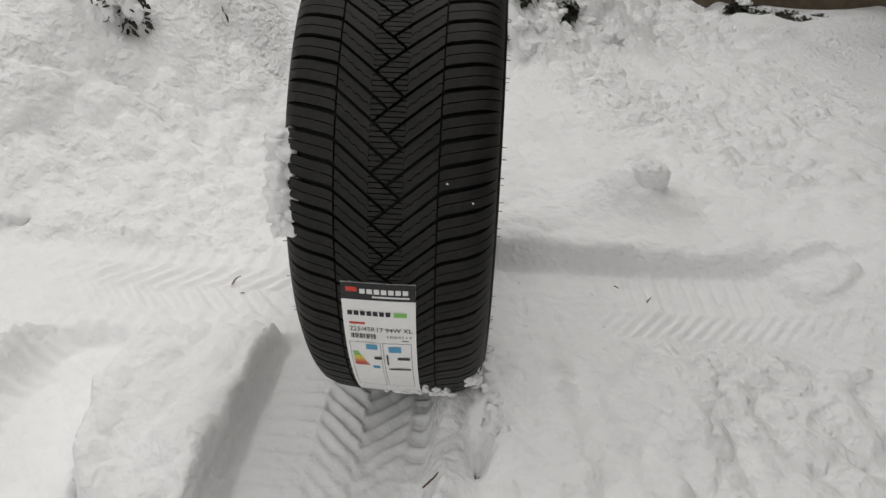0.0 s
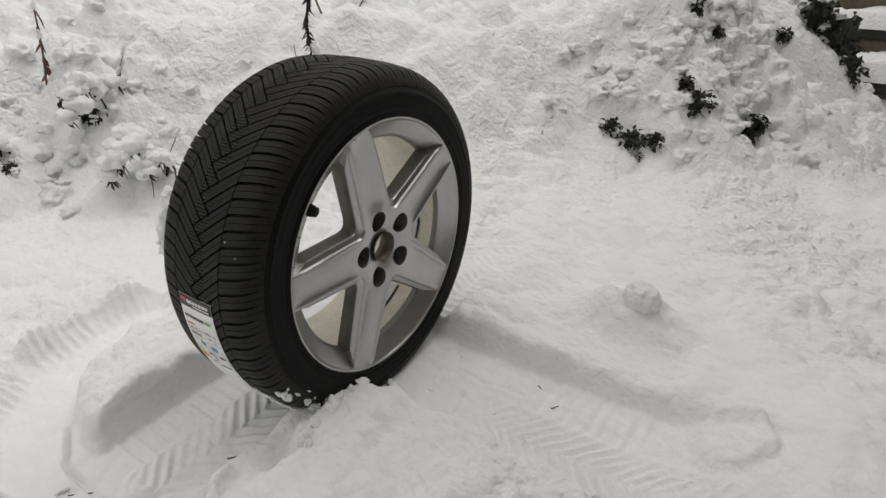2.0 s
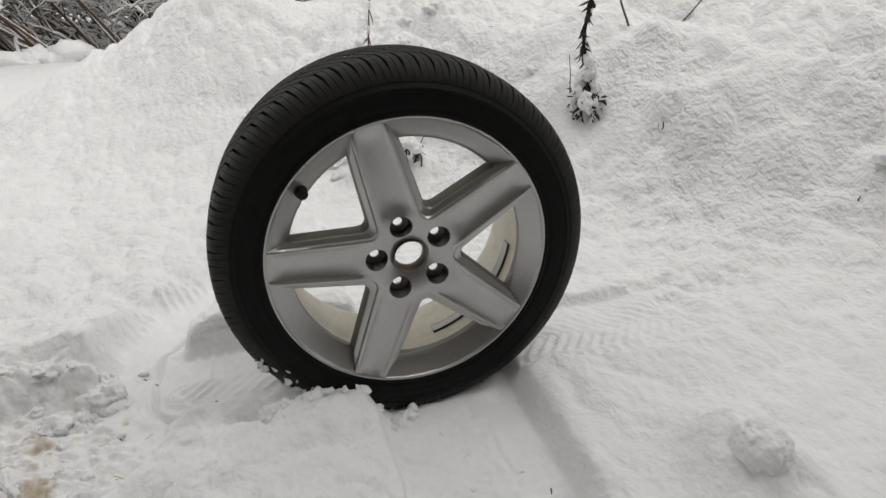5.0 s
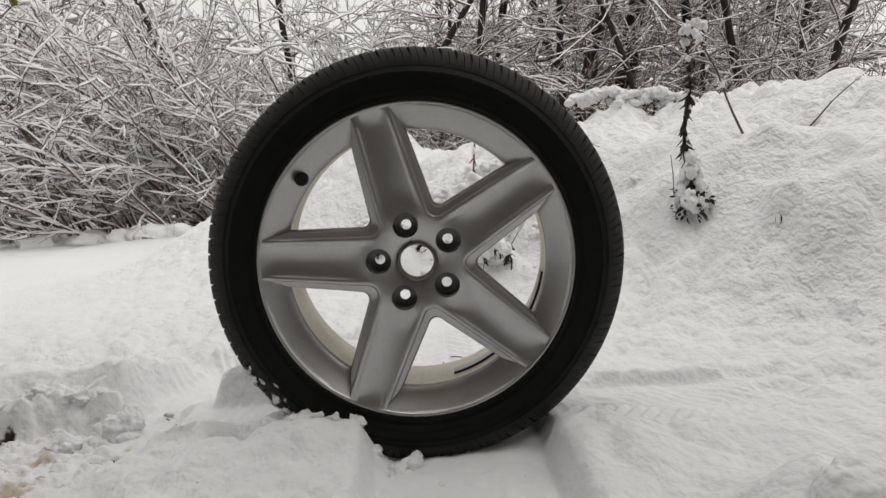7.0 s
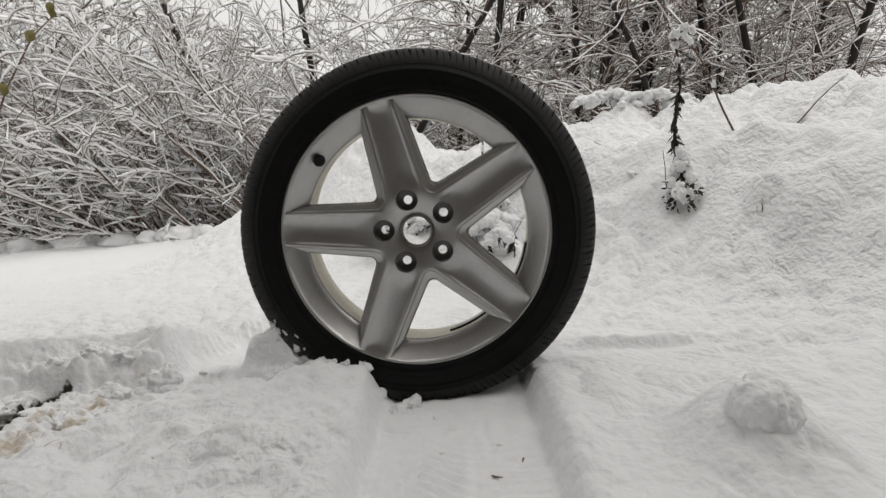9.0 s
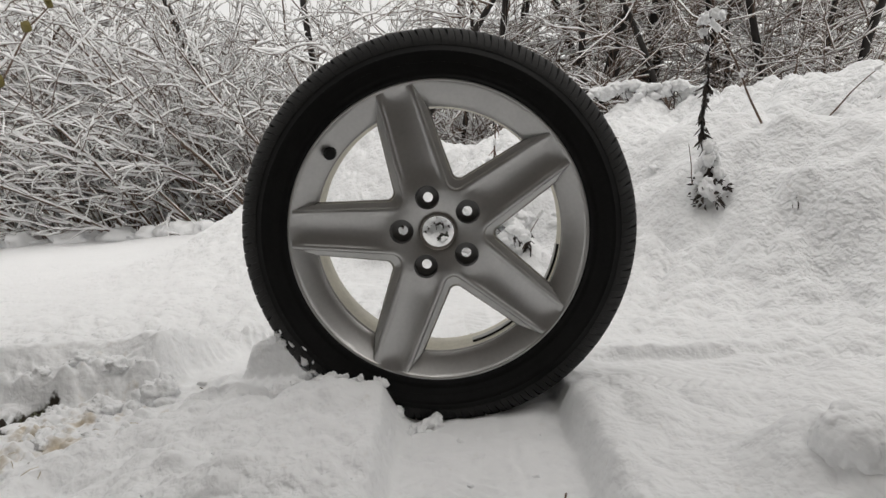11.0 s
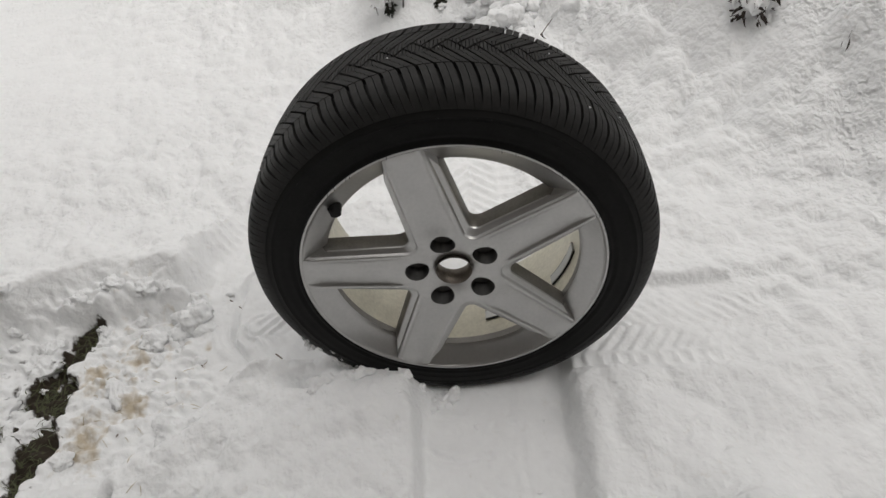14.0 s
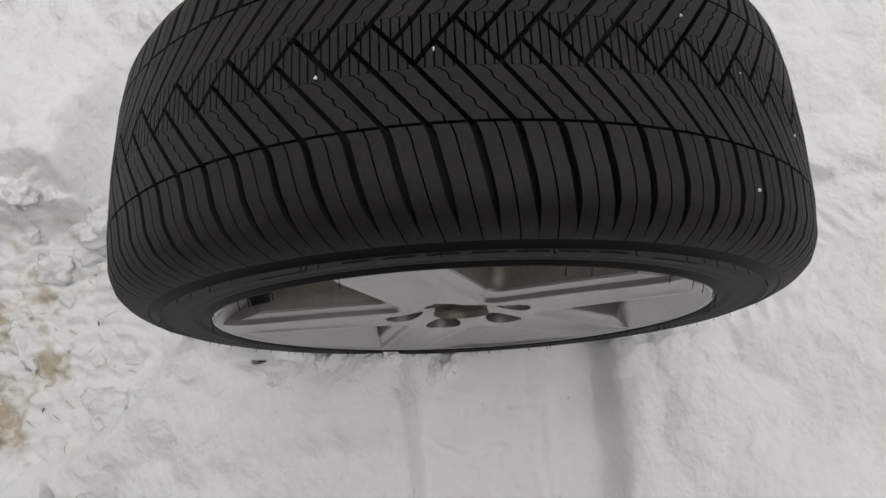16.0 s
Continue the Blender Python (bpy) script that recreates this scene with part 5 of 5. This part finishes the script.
def tall_stalk(x, y, seed, label):
    """A thin crooked stem with hanging curled leaves, a bent snowy tip and a foot packed in snow."""
    rr = random.Random(seed)
    th = thing("dead_stalk", label, "dead plant", pose(x, y, zat(x, y) - 0.02), "withered stalks")
    pts = [Vector((0.010 * math.sin(i * 0.9), 0.012 * math.sin(i * 0.7 + 1.0) - 0.055 * (i / 12) ** 1.5, 0.045 * i)) for i in range(12)]
    pts += [Vector((0.0, -0.045, 0.525)), Vector((0.0, -0.020, 0.545)), Vector((0.0, 0.012, 0.540))]
    vs, fs = [], []
    tube(vs, fs, pts, [0.0058 - 0.00022 * i for i in range(15)], 7)
    part("stem", mesh_from("stem", vs, fs, BARK), th)
    vs, fs = [], []
    for i in range(84):
        k = rr.uniform(2.2, 9.8)
        at = pts[int(k)].lerp(pts[int(k) + 1], k % 1)
        a = rr.uniform(0, 6.28)
        leaf_mesh(vs, fs, at, Vector((math.cos(a) * 0.4, math.sin(a) * 0.4, -1.4)), rr.uniform(0.025, 0.05), rr.uniform(0.003, 0.008), rr.uniform(-2.6, 2.6), rr)
    part("withered_leaves", mesh_from("withered_leaves", vs, fs, DEAD_LEAF), th, "dark curled dead leaves")
    vs, fs = [], []
    for i in range(110):
        a, w_ = rr.uniform(0, 6.28), rr.uniform(0.02, 0.052)
        leaf_mesh(vs, fs, Vector((math.cos(a) * w_, math.sin(a) * w_, rr.uniform(0.0, 0.09))), Vector((math.cos(a), math.sin(a), rr.uniform(-1.2, 0.2))), rr.uniform(0.012, 0.028), rr.uniform(0.003, 0.006), rr.uniform(-2, 2), rr)
    part("basal_leaves", mesh_from("basal_leaves", vs, fs, DEAD_LEAF), th)
    for i in range(34):
        t = rr.random()
        a, w_ = rr.uniform(0, 6.28), 0.036 * (1 - 0.75 * t)
        s_ = rr.uniform(0.011, 0.020) * (1 - 0.35 * t)
        part("snow_tuft", clump_mesh("snow_tuft", (s_, s_, s_ * 1.5), seed * 10 + i, None, 1, 0.25, 3), th, "snow caught in the leaves", pose(math.cos(a) * w_, math.sin(a) * w_ - 0.01 * t, 0.035 + 0.16 * t))
    for i in range(12):
        j = (14, 13, 13, 12, 12, 11, 11, 10, 9, 8, 7, 5)[i]
        s_ = rr.uniform(0.006, 0.011) * (1.1 if j > 10 else 0.65)
        p = pts[j] + Vector((rr.gauss(0, 0.003), rr.gauss(0, 0.004), s_ * 0.5))
        part("snow_cap", clump_mesh("snow_cap", (s_, s_, s_ * 1.4), seed * 20 + i, None, 1, 0.25, 3), th, "snow on the bent tip", pose(p.x, p.y, p.z))
    return th


tall_stalk(-0.82, 0.775, 1, "dark withered stalk with curled leaves on the snow bank")
red_stalk = dead_stalk(-1.39, 0.17, 0.36, 2, (0.0, 0.04), 9, 3, "thin stalk with brown leaves and snow caps")
for ob in red_stalk.children:
    if ob.name.startswith("withered_leaves"):
        ob.data.materials[0] = RED_LEAF
dead_stalk(-1.02, 1.02, 0.42, 3, (0.0, -0.62), 0, 4, "long leaning bare stalk with snow lying on it")
dead_stalk(-1.01, 1.19, 0.26, 4, (0.0, 0.75), 0, 1, "short leaning broken stick in the snow bank")
dead_stalk(-0.63, 0.93, 0.05, 5, (0.1, 0.2), 3, 0, "small withered plant poking from the snow")
dead_stalk(-1.10, 1.36, 0.10, 6, (0.1, 1.6), 0, 0, "thin dry twig in the snow bank")
dead_stalk(-0.88, 0.75, 0.14, 7, (0.05, -0.15), 0, 0, "thin upright grass stem beside the dead stalk")
dead_stalk(-0.96, 0.24, 0.16, 8, (0.15, 0.25), 8, 2, "low withered plant bowed under a snow cap")
dead_stalk(-1.22, 0.28, 0.14, 9, (0.25, 0.3), 4, 2, "low withered plant bowed under a snow cap")
for i, (x, y) in enumerate(((-1.30, 0.60), (-1.36, 0.66), (-1.18, 0.72), (-1.5, 0.85), (-1.8, 1.0), (-1.85, 0.9))):
    dead_stalk(x, y, wr.uniform(0.10, 0.18), 30 + i, (wr.choice((-3.5, 3.0)), wr.choice((-3.0, 3.5))), 0, 0, "dry bent grass stem lying on the snow")

# ---- evergreen shrubs: what shows of them through gaps in the snow ----
def evergreen_shrub(gaps, seed, label, leaf=1.0, lumps=34):
    """Dark leafy hollows (x, y, z, width, height) left open in the snow mantle, with twigs and leaves pushing out."""
    rr = random.Random(seed)
    gx_, gy_, gz_ = gaps[0][:3]
    th = thing("evergreen_shrub", label, "shrub", pose(gx_, gy_, gz_), "shrubs under snow")
    for x, y, z, w_, h in gaps:
        at0 = Vector((x - gx_, y - gy_, z - gz_))
        sd = Vector((x * 31, y * 17, seed))
        bm = bmesh.new()
        bmesh.ops.create_icosphere(bm, subdivisions=4, radius=1)
        for v in bm.verts:
            p = v.co.copy()
            v.co = at0 + Vector((p.x * w_, p.y * w_ * 0.8, p.z * h)) * (0.72 + 0.55 * noise.noise(p * 2.3 + sd) + 0.25 * noise.noise(p * 6 + sd))
        me = bpy.data.meshes.new("inner_growth")
        bm.to_mesh(me)
        bm.free()
        me.materials.append(GREEN_LEAF)
        part("inner_growth", me, th, "dense dark inner growth")
        vs, fs, tv2, tf2 = [], [], [], []
        for i in range(int(90 * max(1.0, w_ / 0.07))):
            d = Vector((rr.gauss(0, 1), rr.gauss(-0.6, 1), rr.gauss(-0.1, 0.8))).normalized()
            at = at0 + Vector((d.x * w_, d.y * w_ * 0.8, d.z * h)) * rr.uniform(0.7, 1.05)
            leaf_mesh(vs, fs, at, d + Vector((0, -0.3, -0.5)), rr.uniform(0.014, 0.030) * leaf, rr.uniform(0.004, 0.009) * leaf, rr.uniform(-1, 1), rr)
        for i in range(7):
            d = Vector((rr.gauss(0, 0.8), -1, rr.gauss(0.1, 0.6))).normalized()
            tube(tv2, tf2, limb(rr, at0, d, w_ * rr.uniform(1.1, 1.6), 4, 0.3, 0.15), [0.003, 0.0026, 0.002, 0.0016, 0.001], 4)
        part("foliage", mesh_from("foliage", vs, fs, GREEN_LEAF), th, "dark evergreen leaves")["kind"] = "stuff"
        part("twigs", mesh_from("twigs", tv2, tf2, DEAD_LEAF), th)["kind"] = "stuff"
        for i in range(5):
            a, s_ = rr.uniform(0, 6.28), rr.uniform(0.2, 0.4) * w_
            part("snow_roll", clump_mesh("snow_roll", (s_ * 1.4, s_, s_ * 0.7), seed * 70 + i, None, 1, 0.25, 3), th, "snow resting on the leaves", pose(at0.x + math.cos(a) * w_ * 0.9, at0.y - 0.3 * w_, at0.z + math.sin(a) * h * 0.9))
    for i in range(lumps):
        x, y = gx_ + rr.gauss(0, 0.13), gy_ + abs(rr.gauss(0, 0.16)) + 0.01
        if min((x - g[0]) ** 2 + (y - g[1]) ** 2 for g in gaps) < 0.003:
            continue
        s_ = rr.uniform(0.016, 0.042)
        part("snow_lump", clump_mesh("snow_lump", (s_ * rr.uniform(0.9, 1.4), s_, s_ * 0.75), seed * 90 + i, None, 0, 0.34, 3), th, "lump of snow caught on a branch", pose(x - gx_, y - gy_, zat(x, y) - gz_ - 0.18 * s_, 0, 0, rr.uniform(0, 180)))
    return th


evergreen_shrub(((0.05, 1.475, 0.215, 0.058, 0.042), (-0.02, 1.455, 0.245, 0.038, 0.034), (0.13, 1.50, 0.215, 0.042, 0.040), (0.085, 1.45, 0.165, 0.030, 0.022)), 1, "low evergreen shrub under snow, dark leaves showing at its foot")
evergreen_shrub(((0.225, 1.65, 0.345, 0.060, 0.050), (0.17, 1.66, 0.40, 0.026, 0.040)), 2, "evergreen shrub under snow with a dark hollow")
evergreen_shrub(((0.385, 1.79, 0.235, 0.052, 0.040), (0.42, 1.81, 0.275, 0.026, 0.030)), 3, "wide evergreen shrub under lumpy snow")
evergreen_shrub(((0.182, 1.93, 0.57, 0.024, 0.024), (0.105, 1.89, 0.65, 0.020, 0.030), (0.362, 2.45, 0.545, 0.030, 0.022)), 4, "tall evergreen shrub weighed down by lumpy snow")
evergreen_shrub(((0.56, 2.66, 0.50, 0.090, 0.150), (0.63, 2.62, 0.40, 0.060, 0.090), (0.46, 2.62, 0.64, 0.070, 0.070)), 5, "dark evergreen shrub standing beside the timber steps", 1.5)
evergreen_shrub(((-0.205, 1.285, 0.225, 0.018, 0.026),), 6, "small withered plant poking from the snow", 0.8, 3)
evergreen_shrub(((-1.325, -0.005, 0.172, 0.028, 0.022), (-1.31, -0.18, 0.160, 0.014, 0.020)), 8, "low plant on the bank under clotted snow, dark gap below", 0.7, 26)
evergreen_shrub(((-1.225, 0.205, 0.315, 0.026, 0.024), (-1.28, 0.165, 0.345, 0.014, 0.020)), 9, "withered plant on the bank under clotted snow", 0.7, 20)
evergreen_shrub(((1.36, 2.60, 0.20, 0.060, 0.040), (1.46, 2.58, 0.18, 0.050, 0.030)), 7, "small withered plant bent under snow before the steps", 1.0, 4)


# ---- a low plant on the bank, its bent stems capped with snow ----
def bowed_plant(x, y, seed, arcs, label):
    """Arching stems, each under a roll of snow, with dark gaps below."""
    rr = random.Random(seed)
    th = thing("bowed_plant", label, "dead plant", pose(x, y, zat(x, y) - 0.02), "plants bowed under snow")
    for ax, ay, reach, rise, roll in arcs:
        a = rr.uniform(-0.5, 0.5)
        pts = []
        for i in range(9):
            t = i / 8
            pts.append(Vector((ax + reach * t * math.sin(a), ay - reach * t * math.cos(a), rise * math.sin(math.pi * (0.12 + 0.80 * t)) + rr.gauss(0, 0.003))))
        vs, fs = [], []
        tube(vs, fs, [Vector((ax, ay, -0.03))] + pts, [0.004] + [0.0035 - 0.0002 * i for i in range(9)], 5)
        for i in range(5):
            b = pts[rr.randint(3, 8)]
            side = Vector((rr.gauss(0, 1), rr.gauss(0, 1), -0.9)).normalized()
            tube(vs, fs, limb(rr, b, side, rr.uniform(0.03, 0.08), 3, 0.3, 0.15), [0.0018, 0.0016, 0.0013, 0.0008], 4)
        part("stem", mesh_from("stem", vs, fs, DEAD_LEAF), th)
        for i in range(1, 9):
            s_ = roll * rr.uniform(0.75, 1.25)
            p = pts[i] + Vector((rr.gauss(0, 0.006), rr.gauss(0, 0.006), s_ * 0.45))
            part("snow_roll", clump_mesh("snow_roll", (s_, s_ * 1.15, s_ * 0.85), seed * 50 + i, None, 1, 0.22, 3), th, "rounded snow on a bent stem", pose(p.x, p.y, p.z, 0, 0, rr.uniform(0, 180)))
        vs, fs = [], []
        for i in range(14):
            b = pts[rr.randint(2, 8)]
            leaf_mesh(vs, fs, b, Vector((rr.gauss(0, 0.5), rr.gauss(0, 0.5), -1)), rr.uniform(0.02, 0.04), rr.uniform(0.003, 0.007), rr.uniform(-1.5, 1.5), rr)
        part("withered_leaves", mesh_from("withered_leaves", vs, fs, DEAD_LEAF), th, "dark curled dead leaves")
    return th


bowed_plant(-0.98, 0.24, 61, ((0, 0, 0.14, 0.10, 0.028), (0.05, 0.03, 0.10, 0.07, 0.022), (-0.07, 0.02, 0.12, 0.12, 0.026)), "low withered plant bowed under rolls of snow")
bowed_plant(-1.20, 0.24, 62, ((0, 0, 0.16, 0.12, 0.030), (-0.08, 0.05, 0.12, 0.09, 0.024)), "low withered plant bowed under rolls of snow")
bowed_plant(-1.86, 0.90, 64, ((0, 0, 0.20, 0.075, 0.026), (0.03, 0.10, 0.18, 0.06, 0.024), (-0.05, -0.08, 0.20, 0.06, 0.026)), "low shrub on the bank's crest under rolls of snow")
bowed_plant(-1.80, 1.08, 65, ((0, 0, 0.18, 0.07, 0.025), (0.03, 0.09, 0.15, 0.05, 0.022)), "low shrub on the bank's crest under rolls of snow")
bowed_plant(-1.36, -0.16, 63, ((0, 0, 0.12, 0.055, 0.026), (0.06, 0.02, 0.10, 0.04, 0.022), (-0.05, 0.09, 0.12, 0.055, 0.026), (0.01, 0.17, 0.10, 0.05, 0.022)), "low withered plant bowed under rolls of snow")


# ---- timber-edged steps under snow ----
def beam(name, x0, x1, y0, y1, z0, z1, mat, parent, label="", nx_=24):
    """A sawn board with slightly uneven faces and eased edges."""
    bm = bmesh.new()
    bmesh.ops.create_cube(bm, size=1)
    for v in bm.verts:
        v.co = Vector((x0 + (v.co.x + 0.5) * (x1 - x0), y0 + (v.co.y + 0.5) * (y1 - y0), z0 + (v.co.z + 0.5) * (z1 - z0)))
    long_edges = [e for e in bm.edges if abs(e.verts[0].co.x - e.verts[1].co.x) > 0.1]
    bmesh.ops.subdivide_edges(bm, edges=long_edges, cuts=nx_)
    bmesh.ops.bevel(bm, geom=[e for e in bm.edges if e.calc_face_angle(0) > 1.0], offset=0.004, segments=2, affect="EDGES")
    for v in bm.verts:
        v.co.z += 0.004 * noise.noise(Vector((v.co.x * 3, v.co.y, 1.3)))
        v.co.y += 0.003 * noise.noise(Vector((v.co.x * 4, 5.1, v.co.z)))
    me = bpy.data.meshes.new(name)
    bm.to_mesh(me)
    me.materials.append(mat)
    return part(name, me, parent, label)


def snow_slab(name, x0, x1, y0, y1, z0, thick, parent, seed):
    """A cushion of snow lying on a step, with an uneven rounded edge."""
    nx_, ny_ = 90, 18
    vs, fs = [], []
    for i in range(nx_ + 1):
        for j in range(ny_ + 1):
            u, v = i / nx_, j / ny_
            x, y = x0 + (x1 - x0) * u, y0 + (y1 - y0) * v
            e = min(u * (x1 - x0), (1 - u) * (x1 - x0), v * (y1 - y0) + 0.0)
            prof_ = min(1.0, e / 0.05)
            prof_ = math.sqrt(max(0.0, 1 - (1 - prof_) ** 2))
            nz = 0.05 * (vnoise(np.array([x * 6]), np.array([y * 6]), seed)[0] - 0.5) + 0.02 * (billow(np.array([x * 22]), np.array([y * 22]), seed + 1)[0] - 0.5)
            vs.append((x, y - (0.02 * (vnoise(np.array([x * 9]), np.array([0.3]), seed + 2)[0]) if j == 0 else 0), z0 + (thick + nz) * prof_))
    for i in range(nx_):
        for j in range(ny_):
            a = i * (ny_ + 1) + j
            fs.append((a, a + ny_ + 1, a + ny_ + 2, a + 1))
    return part(name, mesh_from(name, vs, fs, SNOW), parent, "thick snow on the step")


steps = thing("timber_steps", "weathered timber-edged garden steps covered with thick snow", "garden steps")
for i, (y, z) in enumerate(((2.75, 0.22), (3.20, 0.42), (3.65, 0.62))):
    beam("riser", 0.52 - 0.06 * i, 2.64, y, y + 0.05, z - 0.25, z + 0.085, PLANK, steps, "weathered brown timber riser")
    beam("edge_board", 0.50 - 0.06 * i, 2.645, y - 0.02, y + 0.06, z + 0.087, z + 0.135, PLANK_CAP, steps, "dark tarred edge board")
    snow_slab("step_snow", 0.48 - 0.06 * i, 2.64, y - 0.015, y + 0.47, z + 0.135, 0.075, steps, 40 + i)


# ---- bits on the snow: twigs, crumbs of leaf, grass ----
def twig(x, y, length, ang, seed, mat=TWIG, r=0.0012, label="short dark twig lying on the snow"):
    rr = random.Random(seed)
    vs, fs = [], []
    pts = limb(rr, Vector((-length / 2, 0, 0)), Vector((1, 0, 0.05)), length, 4, 0.1, 0.18)
    tube(vs, fs, pts, [r, r * 1.2, r, r * 0.8, r * 0.5], 5)
    ob = new("twig", mesh_from("twig", vs, fs, mat))
    ob.matrix_basis = pose(x, y, zat(x, y) + r * 1.2, 0, 0, ang)
    return tagged(ob, label, "twig", "bits on the snow")


for i, (x, y, L, a) in enumerate(((0.354, 0.166, 0.016, 5), (0.40, 0.127, 0.018, 70), (-0.165, -0.468, 0.045, 60), (-0.33, 0.08, 0.03, 80),
                                  (-0.31, 0.05, 0.008, 10), (0.05, -0.32, 0.035, 40), (0.024, -0.549, 0.014, 20), (0.152, -0.618, 0.008, 0), (0.27, -0.574, 0.012, 50), (0.10, -0.28, 0.03, 95), (0.0, -0.5, 0.01, 60), (-0.05, -0.6, 0.012, 140))):
    twig(x, y, L, a, 500 + i)
gv, gf = [], []
gr = random.Random(77)
blades = [(gr.uniform(-0.22, 0.36), gr.uniform(-1.08, -0.70)) for i in range(3400)]
bare = ground(np.array([b[0] for b in blades]), np.array([b[1] for b in blades]))[1] > 0.5
for (x, y), on_soil in zip(blades, bare):
    if not on_soil:
        continue
    at = Vector((x, y, zat(x, y) - 0.002))
    a = gr.uniform(0, 6.28)
    L = gr.uniform(0.015, 0.045)
    d = Vector((math.cos(a), math.sin(a), gr.uniform(0.0, 0.8))).normalized()
    side = d.cross(Vector((0, 0, 1))).normalized() * gr.uniform(0.0007, 0.0014)
    b = len(gv)
    tip = at + d * L + Vector((0, 0, -0.35 * L))
    mid_ = at + d * L * 0.55
    gv += [at - side, at + side, mid_ - side * 0.8, mid_ + side * 0.8, tip]
    gf += [(b, b + 1, b + 3, b + 2), (b + 2, b + 3, b + 4)]
tagged(new("grass", mesh_from("grass", gv, gf, GRASS)), "flattened green and brown winter grass on bare soil", "grass", kind="stuff")
sv, sf = [], []
for i in range(34):
    x, y = gr.gauss(0.06, 0.10), gr.gauss(-0.64, 0.09)
    if not (-0.12 < x < 0.30 and -0.86 < y < -0.42):
        continue
    a, L = gr.uniform(0, 3.14), gr.uniform(0.008, 0.022)
    at = Vector((x, y, zat(x, y) + 0.002))
    tip = Vector((x + math.cos(a) * L, y + math.sin(a) * L, zat(x + math.cos(a) * L, y + math.sin(a) * L) + 0.003))
    tube(sv, sf, [at, at.lerp(tip, 0.5) + Vector((gr.gauss(0, 0.002), gr.gauss(0, 0.002), 0.002)), tip], [0.0006, 0.0006, 0.0003], 3)
tagged(new("straw", mesh_from("straw", sv, sf, STRAW)), "scattered dry straw trodden into the snow", "straw", kind="stuff")
for i in range(14):
    x, y = (gr.uniform(0.12, 0.62), gr.uniform(-0.05, 0.20)) if i % 2 else (gr.uniform(0.05, 0.5), gr.uniform(-0.42, -0.05))
    s_ = gr.uniform(0.0020, 0.0045)
    clump(x, y, (s_, s_ * gr.uniform(0.8, 1.5), s_ * 0.7), 1200 + i, 1, 0.5, gr.uniform(0, 180), 0.3, "small crumb of snow on the rolled snow", "snow crumbs", sub=2)
